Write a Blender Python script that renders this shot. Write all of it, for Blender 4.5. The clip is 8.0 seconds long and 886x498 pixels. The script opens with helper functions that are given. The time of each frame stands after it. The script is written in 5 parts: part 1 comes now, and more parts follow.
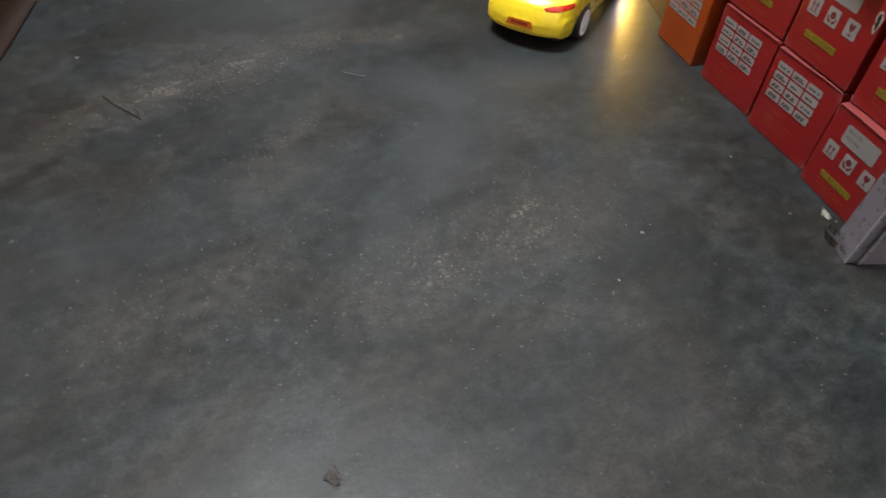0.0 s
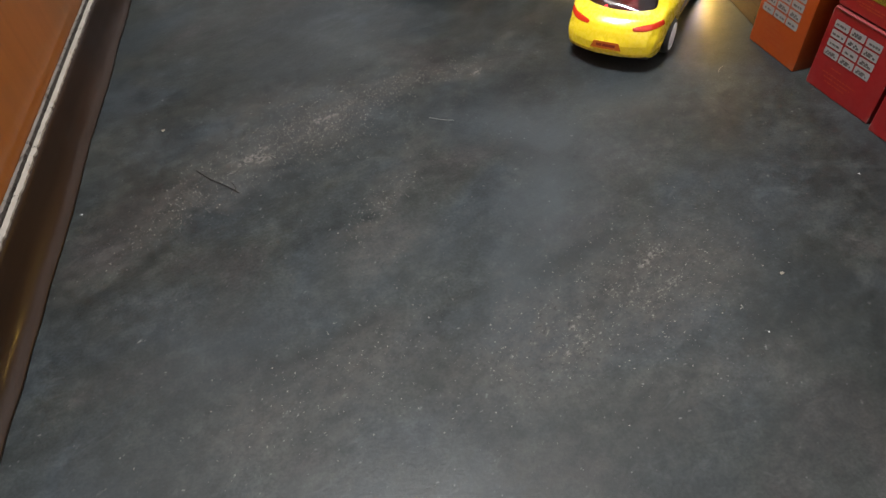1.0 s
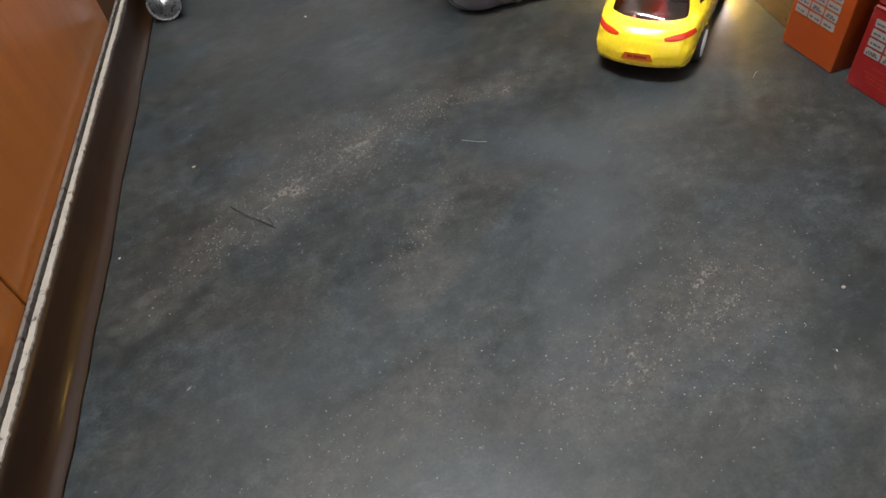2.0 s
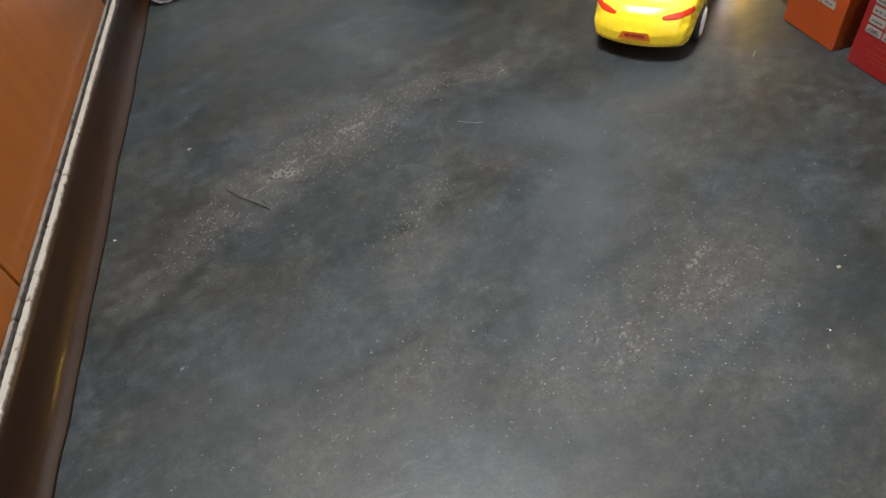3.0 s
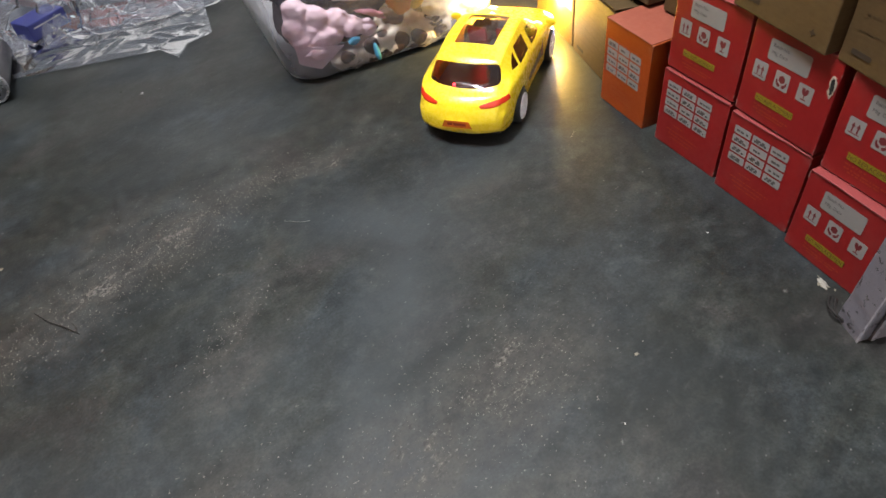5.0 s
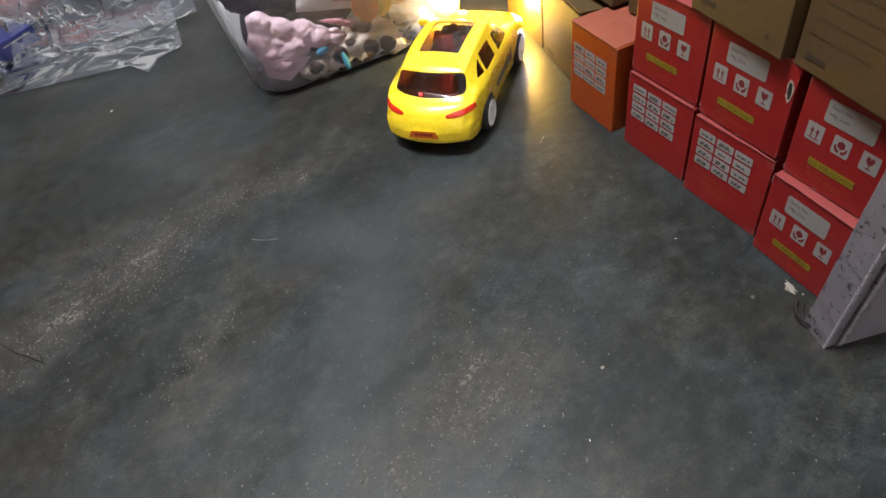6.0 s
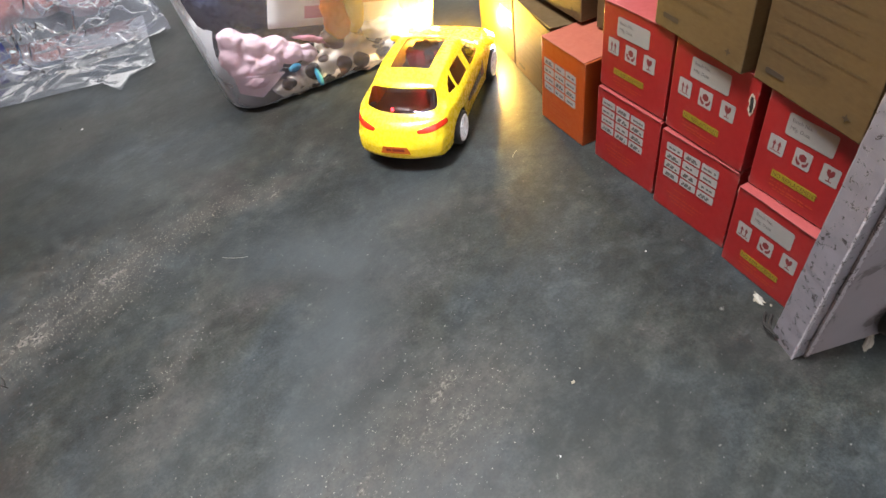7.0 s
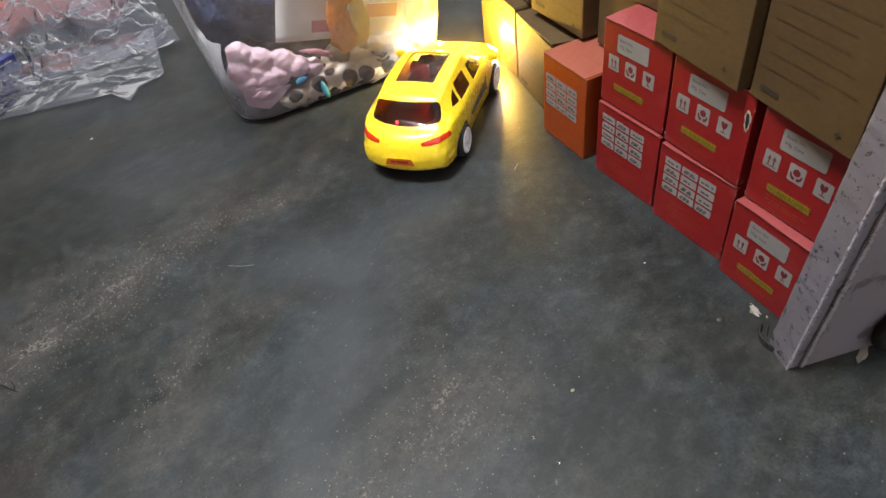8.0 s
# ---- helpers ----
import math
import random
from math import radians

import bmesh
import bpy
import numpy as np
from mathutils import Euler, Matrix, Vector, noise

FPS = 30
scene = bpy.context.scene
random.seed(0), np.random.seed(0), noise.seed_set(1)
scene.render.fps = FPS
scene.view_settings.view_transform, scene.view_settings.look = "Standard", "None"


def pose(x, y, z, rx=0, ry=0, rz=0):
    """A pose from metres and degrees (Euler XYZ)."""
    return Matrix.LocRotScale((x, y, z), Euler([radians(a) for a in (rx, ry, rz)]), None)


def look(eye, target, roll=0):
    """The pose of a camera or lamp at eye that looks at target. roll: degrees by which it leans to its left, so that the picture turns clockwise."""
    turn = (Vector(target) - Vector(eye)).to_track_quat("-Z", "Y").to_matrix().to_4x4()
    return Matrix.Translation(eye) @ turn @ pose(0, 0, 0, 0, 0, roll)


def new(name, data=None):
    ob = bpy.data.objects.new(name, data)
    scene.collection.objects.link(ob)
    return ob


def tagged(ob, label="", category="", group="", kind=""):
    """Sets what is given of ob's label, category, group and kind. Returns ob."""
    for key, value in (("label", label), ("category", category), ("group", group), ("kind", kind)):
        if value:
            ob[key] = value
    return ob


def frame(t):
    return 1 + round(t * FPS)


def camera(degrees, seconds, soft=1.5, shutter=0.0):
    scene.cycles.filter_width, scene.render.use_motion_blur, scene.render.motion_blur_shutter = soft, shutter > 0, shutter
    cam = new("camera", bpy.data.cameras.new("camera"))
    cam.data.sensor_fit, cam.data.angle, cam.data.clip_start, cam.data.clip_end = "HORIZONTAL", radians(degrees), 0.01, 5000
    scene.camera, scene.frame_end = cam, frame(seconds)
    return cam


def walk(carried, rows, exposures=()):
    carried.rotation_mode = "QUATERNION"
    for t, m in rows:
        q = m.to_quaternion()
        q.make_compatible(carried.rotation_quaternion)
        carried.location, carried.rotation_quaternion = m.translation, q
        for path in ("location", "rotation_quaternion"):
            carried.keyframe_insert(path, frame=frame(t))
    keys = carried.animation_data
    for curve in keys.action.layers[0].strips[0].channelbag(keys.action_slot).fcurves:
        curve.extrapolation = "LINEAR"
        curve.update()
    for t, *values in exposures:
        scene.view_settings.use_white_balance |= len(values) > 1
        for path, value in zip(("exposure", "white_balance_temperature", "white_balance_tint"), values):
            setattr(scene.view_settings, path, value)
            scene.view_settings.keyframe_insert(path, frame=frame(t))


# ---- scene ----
cam = camera(69.8, 8.0, 1.5, 0.2)
PATH = [
    (0, (-0.545, -0.616, 0.421), (-0.082, 0.693, -1.018), 3.2),
    (0.5, (-0.592, -0.566, 0.439), (-0.22, 0.788, -0.985), -2.6),
    (1, (-0.599, -0.527, 0.455), (-0.258, 0.789, -1.012), -5.5),
    (1.5, (-0.606, -0.503, 0.462), (-0.284, 0.864, -0.962), -8.7),
    (1.7, (-0.622, -0.491, 0.465), (-0.293, 0.863, -0.97), -8.9),
    (2.8, (-0.613, -0.498, 0.461), (-0.36, 0.824, -1.018), -11.5),
    (3, (-0.61, -0.499, 0.458), (-0.33, 0.818, -1.022), -10.3),
    (3.5, (-0.578, -0.502, 0.452), (-0.227, 0.799, -1.025), -8.3),
    (4, (-0.552, -0.507, 0.446), (-0.142, 0.781, -1.028), -6.5),
    (4.5, (-0.529, -0.511, 0.446), (-0.047, 0.773, -1.01), -3.6),
    (4.7, (-0.505, -0.501, 0.47), (-0.009, 0.823, -0.945), -6.5),
    (5.8, (-0.441, -0.501, 0.488), (0.066, 0.822, -0.924), -10.2),
    (6, (-0.434, -0.5, 0.487), (0.062, 0.812, -0.939), -10.8),
    (6.5, (-0.423, -0.505, 0.489), (0.119, 0.819, -0.908), -10.8),
    (7, (-0.419, -0.504, 0.485), (0.133, 0.81, -0.918), -10.1),
    (7.5, (-0.424, -0.51, 0.489), (0.144, 0.823, -0.89), -9.2),
    (8, (-0.425, -0.513, 0.493), (0.14, 0.824, -0.883), -9.5),
]
EXPOSURES = [(0, -0.22), (0.5, -0.25), (1, -0.15), (1.5, -0.05), (1.7, -0.05), (2.8, 0.1), (3, 0.15), (3.5, 0.15), (4, 0.35), (4.5, 0.45), (4.7, 0.2), (5.8, -0.15), (6, -0.17), (6.5, 0.22), (7, 0.58), (7.5, 0.42), (8, 0.0)]
walk(cam, [(t, look(eye, target, roll)) for t, eye, target, roll in PATH], EXPOSURES)

# ---- world, lamps ----
world = bpy.data.worlds.new("world")
scene.world = world
world.use_nodes = True
world.node_tree.nodes["Background"].inputs[0].default_value = (0.6, 0.7, 0.8, 1)
world.node_tree.nodes["Background"].inputs[1].default_value = 0.02


def lamp(name, kind, m, energy, colour, **more):
    data = bpy.data.lights.new(name, kind)
    data.energy, data.color = energy, colour
    if kind == "AREA":
        data.shape, data.size, data.size_y = "RECTANGLE", more["size"], more["size_y"]
    else:
        data.shadow_soft_size = more.get("radius", 0.002)
    if kind == "SPOT":
        data.spot_size, data.spot_blend = radians(more["cone"]), more.get("blend", 0.6)
    ob = new(name, data)
    ob.matrix_world = m
    return ob


lamp("tube_lamp", "AREA", look((-0.95, 0.05, 2.34), (-0.75, 0.05, 0), 90), 177, (0.93, 0.97, 1.0), size=1.2, size_y=0.06)

# ---- materials ----


def material(name):
    mat = bpy.data.materials.new(name)
    mat.use_nodes = True
    nodes, links = mat.node_tree.nodes, mat.node_tree.links
    return mat, nodes, links, nodes["Principled BSDF"]


def coords(nodes, links, scale=(1, 1, 1), world_space=False, rot=(0, 0, 0)):
    if world_space:
        out = nodes.new("ShaderNodeNewGeometry").outputs["Position"]
    else:
        out = nodes.new("ShaderNodeTexCoord").outputs["Object"]
    mapping = nodes.new("ShaderNodeMapping")
    mapping.inputs["Scale"].default_value = scale
    mapping.inputs["Rotation"].default_value = rot
    links.new(out, mapping.inputs["Vector"])
    return mapping.outputs["Vector"]


def noise_tex(nodes, links, vec, scale, detail=6, rough=0.6, distortion=0.0):
    n = nodes.new("ShaderNodeTexNoise")
    n.inputs["Scale"].default_value, n.inputs["Detail"].default_value = scale, detail
    n.inputs["Roughness"].default_value, n.inputs["Distortion"].default_value = rough, distortion
    links.new(vec, n.inputs["Vector"])
    return n.outputs["Fac"]


def ramp(nodes, links, fac, stops):
    r = nodes.new("ShaderNodeValToRGB")
    el = r.color_ramp.elements
    while len(el) < len(stops):
        el.new(0.5)
    for e, (p, c) in zip(el, stops):
        e.position, e.color = p, (*c, 1) if len(c) == 3 else c
    links.new(fac, r.inputs["Fac"])
    return r.outputs["Color"]


def mapr(nodes, links, fac, a, b, c=0.0, d=1.0):
    r = nodes.new("ShaderNodeMapRange")
    r.inputs[1].default_value, r.inputs[2].default_value = a, b
    r.inputs[3].default_value, r.inputs[4].default_value = c, d
    links.new(fac, r.inputs[0])
    return r.outputs[0]


def mix(nodes, links, fac, a, b, blend="MIX"):
    m = nodes.new("ShaderNodeMix")
    m.data_type, m.blend_type = "RGBA", blend
    for socket, value in ((m.inputs[0], fac), (m.inputs[6], a), (m.inputs[7], b)):
        if isinstance(value, bpy.types.NodeSocket):
            links.new(value, socket)
        elif isinstance(value, (int, float)):
            socket.default_value = value
        else:
            socket.default_value = (*value, 1)
    return m.outputs[2]


def maths(nodes, links, op, a, b=0.5):
    m = nodes.new("ShaderNodeMath")
    m.operation = op
    for socket, value in ((m.inputs[0], a), (m.inputs[1], b)):
        if isinstance(value, bpy.types.NodeSocket):
            links.new(value, socket)
        else:
            socket.default_value = value
    return m.outputs[0]


def bump(nodes, links, bsdf, height, strength, distance=0.001):
    b = nodes.new("ShaderNodeBump")
    b.inputs["Strength"].default_value, b.inputs["Distance"].default_value = strength, distance
    links.new(height, b.inputs["Height"])
    links.new(b.outputs["Normal"], bsdf.inputs["Normal"])


def surface(name, base, other, rough=0.5, scale=30.0, spread=0.5, metal=0.0, bump_scale=0.0, bump_strength=0.15, fine=True,
            stretch=(1, 1, 1), coat=0.0, specular=0.5, world_space=False):
    """Two-scale mottled surface between two colours."""
    mat, nodes, links, bsdf = material(name)
    vec = coords(nodes, links, stretch, world_space)
    big = noise_tex(nodes, links, vec, scale, 5, 0.6)
    small = noise_tex(nodes, links, vec, scale * 11, 3, 0.6)
    both = maths(nodes, links, "ADD", maths(nodes, links, "MULTIPLY", big, 0.7), maths(nodes, links, "MULTIPLY", small, 0.3))
    fac = mapr(nodes, links, both, 0.5 - spread / 2, 0.5 + spread / 2)
    links.new(mix(nodes, links, fac, base, other), bsdf.inputs["Base Color"])
    links.new(mapr(nodes, links, small, 0.3, 0.7, max(rough - 0.07, 0.02), rough + 0.07), bsdf.inputs["Roughness"])
    bsdf.inputs["Metallic"].default_value = metal
    bsdf.inputs["Coat Weight"].default_value = coat
    bsdf.inputs["Coat Roughness"].default_value = 0.12
    bsdf.inputs["Specular IOR Level"].default_value = specular
    if bump_scale:
        bump(nodes, links, bsdf, noise_tex(nodes, links, vec, bump_scale, 4, 0.6), bump_strength, 0.001)
    return mat


def plain(name, colour, rough=0.4, metal=0.0):
    mat, nodes, links, bsdf = material(name)
    vec = coords(nodes, links)
    small = noise_tex(nodes, links, vec, 400, 3, 0.6)
    dark = tuple(c * 0.86 for c in colour)
    links.new(mix(nodes, links, small, colour, dark), bsdf.inputs["Base Color"])
    bsdf.inputs["Roughness"].default_value, bsdf.inputs["Metallic"].default_value = rough, metal
    return mat


def glow(name, colour, strength):
    mat, nodes, links, bsdf = material(name)
    bsdf.inputs["Base Color"].default_value = (*colour, 1)
    bsdf.inputs["Emission Color"].default_value = (*colour, 1)
    bsdf.inputs["Emission Strength"].default_value = strength
    return mat


def clear_plastic(name, tint, see, milk, rough, bump_scale=0.0, bump_strength=0.3, ior=1.45):
    """Thin clear plastic: mostly seen through, with a milky share and a gloss."""
    mat, nodes, links, bsdf = material(name)
    nodes.remove(bsdf)
    out = nodes["Material Output"]
    clear = nodes.new("ShaderNodeBsdfTransparent")
    clear.inputs[0].default_value = (*tint, 1)
    haze = nodes.new("ShaderNodeBsdfDiffuse")
    haze.inputs[0].default_value = (*milk, 1)
    gloss = nodes.new("ShaderNodeBsdfGlossy")
    gloss.inputs["Roughness"].default_value = rough
    body = nodes.new("ShaderNodeMixShader")
    vec = coords(nodes, links)
    cloud = mapr(nodes, links, noise_tex(nodes, links, vec, 22, 4, 0.6), 0.3, 0.75, (1 - see) * 0.6, (1 - see) * 1.4)
    links.new(cloud, body.inputs[0])
    links.new(clear.outputs[0], body.inputs[1])
    links.new(haze.outputs[0], body.inputs[2])
    shell = nodes.new("ShaderNodeMixShader")
    fresnel = nodes.new("ShaderNodeFresnel")
    fresnel.inputs[0].default_value = ior
    links.new(fresnel.outputs[0], shell.inputs[0])
    links.new(body.outputs[0], shell.inputs[1])
    links.new(gloss.outputs[0], shell.inputs[2])
    links.new(shell.outputs[0], out.inputs[0])
    if bump_scale:
        b = nodes.new("ShaderNodeBump")
        b.inputs["Strength"].default_value, b.inputs["Distance"].default_value = bump_strength, 0.004
        links.new(noise_tex(nodes, links, vec, bump_scale, 3, 0.5, 0.8), b.inputs["Height"])
        for n in (gloss, haze, fresnel):
            links.new(b.outputs[0], n.inputs["Normal"])
    return mat


def drawn_out(nodes, links, angle, along, across):
    """World coordinates for a noise that is drawn out along one direction of the floor; lengths in metres."""
    m = nodes.new("ShaderNodeMapping")
    m.vector_type = "TEXTURE"
    m.inputs["Rotation"].default_value = (0, 0, radians(angle))
    m.inputs["Scale"].default_value = (along, across, across)
    links.new(nodes["Geometry"].outputs["Position"], m.inputs["Vector"])
    return m.outputs[0]


def soft_spots(nodes, links, spots, place, inner=0.2, outer=1.45):
    """The largest of several soft ellipses: x, y, half length, half width, turn, strength."""
    total = None
    for x, y, a, b, turn, strength in spots:
        m = nodes.new("ShaderNodeMapping")
        m.vector_type = "TEXTURE"
        m.inputs["Location"].default_value = (x, y, 0)
        m.inputs["Rotation"].default_value = (0, 0, radians(turn))
        m.inputs["Scale"].default_value = (a, b, 1)
        links.new(place, m.inputs["Vector"])
        length = nodes.new("ShaderNodeVectorMath")
        length.operation = "LENGTH"
        links.new(m.outputs[0], length.inputs[0])
        inside = mapr(nodes, links, length.outputs["Value"], outer, inner, 0.0, strength)
        total = inside if total is None else maths(nodes, links, "MAXIMUM", total, inside)
    return total


def floor_material():
    mat, nodes, links, bsdf = material("smooth_cement")
    vec = coords(nodes, links, world_space=True)
    # places on the floor, pushed about so that no patch keeps a clean outline
    wander = nodes.new("ShaderNodeTexNoise")
    wander.inputs["Scale"].default_value, wander.inputs["Detail"].default_value = 14, 5
    links.new(vec, wander.inputs["Vector"])
    push = nodes.new("ShaderNodeVectorMath")
    push.operation = "MULTIPLY_ADD"
    push.inputs[1].default_value, push.inputs[2].default_value = (0.085, 0.085, 0), (-0.0425, -0.0425, 0)
    links.new(wander.outputs["Color"], push.inputs[0])
    add = nodes.new("ShaderNodeVectorMath")
    add.operation = "ADD"
    links.new(vec, add.inputs[0]), links.new(push.outputs[0], add.inputs[1])
    place = add.outputs[0]

    hue = noise_tex(nodes, links, drawn_out(nodes, links, 25, 0.16, 0.11), 1.0, 6, 0.55, 0.5)
    cloud = noise_tex(nodes, links, vec, 9.0, 7, 0.56, 0.5)
    mottle = noise_tex(nodes, links, drawn_out(nodes, links, 20, 0.036, 0.024), 1.0, 6, 0.62, 0.4)
    brush = noise_tex(nodes, links, drawn_out(nodes, links, 24, 0.060, 0.007), 1.0, 6, 0.66, 0.3)
    fine = noise_tex(nodes, links, vec, 75, 7, 0.66)
    grain = noise_tex(nodes, links, vec, 330, 6, 0.72)
    clump = noise_tex(nodes, links, drawn_out(nodes, links, 22, 0.0046, 0.0034), 1.0, 5, 0.66, 0.3)
    tone = ramp(nodes, links, hue, [(0.36, (0.0192, 0.0230, 0.0250)), (0.46, (0.0204, 0.0230, 0.0228)), (0.55, (0.0208, 0.0225, 0.0202)), (0.66, (0.0242, 0.0227, 0.0214))])
    base = mix(nodes, links, 1.0, tone, ramp(nodes, links, cloud, [(0.36, (0.77, 0.76, 0.75)), (0.50, (1.02, 1.02, 1.02)), (0.64, (1.28, 1.30, 1.33))]), "MULTIPLY")
    base = mix(nodes, links, 1.0, base, ramp(nodes, links, mottle, [(0.36, (0.79, 0.79, 0.79)), (0.50, (1.00, 1.00, 1.00)), (0.64, (1.28, 1.26, 1.23))]), "MULTIPLY")
    base = mix(nodes, links, 1.0, base, ramp(nodes, links, fine, [(0.38, (0.80, 0.80, 0.80)), (0.50, (0.99, 0.99, 0.99)), (0.62, (1.26, 1.25, 1.24))]), "MULTIPLY")
    base = mix(nodes, links, 1.0, base, ramp(nodes, links, grain, [(0.38, (0.76, 0.76, 0.76)), (0.62, (1.27, 1.26, 1.26))]), "MULTIPLY")

    # bluish floor sheen and brightness fall-off painted in as colour, with some dark blotches
    sheen_areas = soft_spots(nodes, links, [(-0.335, 0.020, 0.10, 0.055, -40, 1.0), (-0.365, -0.080, 0.12, 0.055, 62, 1.0), (-0.43, -0.170, 0.09, 0.040, 60, 0.8), (-0.215, 0.060, 0.09, 0.05, 20, 0.6), (-0.55, -0.120, 0.12, 0.05, 15, 0.45), (-0.46, 0.31, 0.12, 0.05, 10, 0.35), (-0.72, -0.16, 0.10, 0.08, 0, 0.55), (-0.80, -0.28, 0.08, 0.10, 0, 0.5)], place)
    base = mix(nodes, links, maths(nodes, links, "MULTIPLY", sheen_areas, 0.70), base, (0.0410, 0.0475, 0.0515))
    dimmed_blotches = soft_spots(nodes, links, [(-0.615, 0.055, 0.10, 0.030, 20, 1.0), (-0.225, -0.300, 0.14, 0.075, -12, 1.0), (-0.110, -0.320, 0.10, 0.05, 0, 0.8), (-0.345, -0.158, 0.07, 0.020, 12, 0.85), (-0.268, -0.205, 0.06, 0.035, 40, 0.7), (-0.62, 0.30, 0.10, 0.04, 10, 0.55), (-0.40, 0.10, 0.08, 0.035, 15, 0.5), (-0.80, 0.02, 0.05, 0.12, 0, 0.45), (-0.24, 0.10, 0.07, 0.035, 10, 0.45), (-0.50, 0.42, 0.15, 0.05, 0, 0.35), (-0.70, -0.02, 0.09, 0.03, 10, 0.5), (-0.395, -0.335, 0.10, 0.035, -5, 0.7), (-0.30, -0.40, 0.12, 0.05, -10, 0.7)], place)
    base = mix(nodes, links, maths(nodes, links, "MULTIPLY", dimmed_blotches, mapr(nodes, links, mottle, 0.36, 0.60, 0.75, 0.35)), base, (0.0108, 0.0123, 0.0122))

    # dull pale smudges and darker smears
    smudge = mapr(nodes, links, noise_tex(nodes, links, drawn_out(nodes, links, 28, 0.030, 0.014), 1.0, 5, 0.62, 0.6), 0.62, 0.74)
    base = mix(nodes, links, maths(nodes, links, "MULTIPLY", smudge, 0.40), base, (0.0520, 0.0525, 0.0515))
    dark = mapr(nodes, links, noise_tex(nodes, links, drawn_out(nodes, links, 32, 0.060, 0.040), 1.0, 7, 0.66, 0.8), 0.58, 0.72)
    base = mix(nodes, links, maths(nodes, links, "MULTIPLY", dark, 0.45), base, (0.0090, 0.0098, 0.0096))

    # worn, dusty patches along the floor's wear
    worn_at = soft_spots(nodes, links, [
        (-0.560, 0.140, 0.090, 0.050, 30, 1.0), (-0.650, 0.100, 0.100, 0.045, 30, 1.0), (-0.465, 0.178, 0.060, 0.024, 20, 0.85), (-0.375, 0.180, 0.055, 0.019, 4, 1.0),
        (-0.620, 0.205, 0.070, 0.030, 20, 0.60), (-0.656, 0.178, 0.060, 0.024, 30, 0.65), (-0.743, 0.049, 0.070, 0.030, 35, 0.80), (-0.810, -0.010, 0.040, 0.022, 30, 0.55),
        (-0.530, -0.030, 0.062, 0.014, 38, 0.90), (-0.500, 0.010, 0.040, 0.016, 50, 0.55), (-0.435, -0.255, 0.095, 0.046, 12, 0.92), (-0.322, -0.222, 0.090, 0.058, 20, 0.95),
        (-0.280, -0.200, 0.050, 0.034, 20, 0.55), (-0.350, -0.330, 0.090, 0.030, 0, 0.50), (-0.595, -0.222, 0.075, 0.036, 14, 0.72), (-0.690, -0.245, 0.060, 0.030, 20, 0.60),
        (-0.540, -0.092, 0.050, 0.020, 24, 0.65), (-0.205, 0.020, 0.050, 0.026, 10, 0.40), (-0.560, 0.500, 0.080, 0.040, 30, 0.35), (-0.50, -0.36, 0.10, 0.03, 5, 0.40),
    ], place)
    streak = noise_tex(nodes, links, drawn_out(nodes, links, 26, 0.032, 0.016), 1.0, 8, 0.72, 0.3)
    spread = maths(nodes, links, "MULTIPLY", worn_at, mapr(nodes, links, streak, 0.36, 0.58, 0.25, 1.0))
    film_of_dust = maths(nodes, links, "MULTIPLY", spread, mapr(nodes, links, fine, 0.40, 0.58, 0.45, 1.1))
    base = mix(nodes, links, maths(nodes, links, "MULTIPLY", film_of_dust, 0.80), base, (0.0560, 0.0498, 0.0432))
    # broken skin: ragged clumps of pale mortar with dark pits between them
    skin = maths(nodes, links, "ADD", maths(nodes, links, "MULTIPLY", clump, 0.72), maths(nodes, links, "MULTIPLY", streak, 0.28))
    broken = mapr(nodes, links, maths(nodes, links, "SUBTRACT", skin, mapr(nodes, links, spread, 0.0, 1.0, 0.86, 0.465)), 0.0, 0.060)
    pale = ramp(nodes, links, grain, [(0.38, (0.056, 0.050, 0.044)), (0.60, (0.170, 0.154, 0.136))])
    base = mix(nodes, links, maths(nodes, links, "MULTIPLY", broken, 0.66), base, pale)
    pits = mapr(nodes, links, clump, 0.46, 0.36)
    base = mix(nodes, links, maths(nodes, links, "MULTIPLY", pits, maths(nodes, links, "MULTIPLY", spread, 0.85)), base, (0.0095, 0.0108, 0.0100))
    # scattered flakes and crumbs of several sizes, dull and uneven
    for scale, share, size, turn in ((46, 0.89, 0.090, 20), (85, 0.875, 0.125, 60), (170, 0.865, 0.165, 0), (330, 0.84, 0.22, 40)):
        vor = nodes.new("ShaderNodeTexVoronoi")
        vor.inputs["Scale"].default_value = 1.0
        links.new(drawn_out(nodes, links, turn, 1.7 / scale, 1.0 / scale), vor.inputs["Vector"])
        split = nodes.new("ShaderNodeSeparateColor")
        links.new(vor.outputs["Color"], split.inputs[0])
        few = maths(nodes, links, "GREATER_THAN", maths(nodes, links, "ADD", split.outputs[0], maths(nodes, links, "MULTIPLY", worn_at, 0.24)), share + 0.08)
        edge = maths(nodes, links, "ADD", vor.outputs["Distance"], mapr(nodes, links, grain, 0.3, 0.7, -size * 0.8, size * 0.8))
        speck = maths(nodes, links, "MULTIPLY", mapr(nodes, links, edge, size, size * 0.3), few)
        weight = maths(nodes, links, "MULTIPLY", speck, mapr(nodes, links, split.outputs[1], 0.0, 1.0, 0.10, 0.80))
        base = mix(nodes, links, weight, base, (0.130, 0.126, 0.120))
    links.new(base, bsdf.inputs["Base Color"])
    gloss = mapr(nodes, links, fine, 0.3, 0.75, 0.33, 0.48)
    gloss = maths(nodes, links, "ADD", gloss, maths(nodes, links, "MULTIPLY", film_of_dust, 0.25))
    links.new(gloss, bsdf.inputs["Roughness"])
    bsdf.inputs["Specular IOR Level"].default_value = 0.25
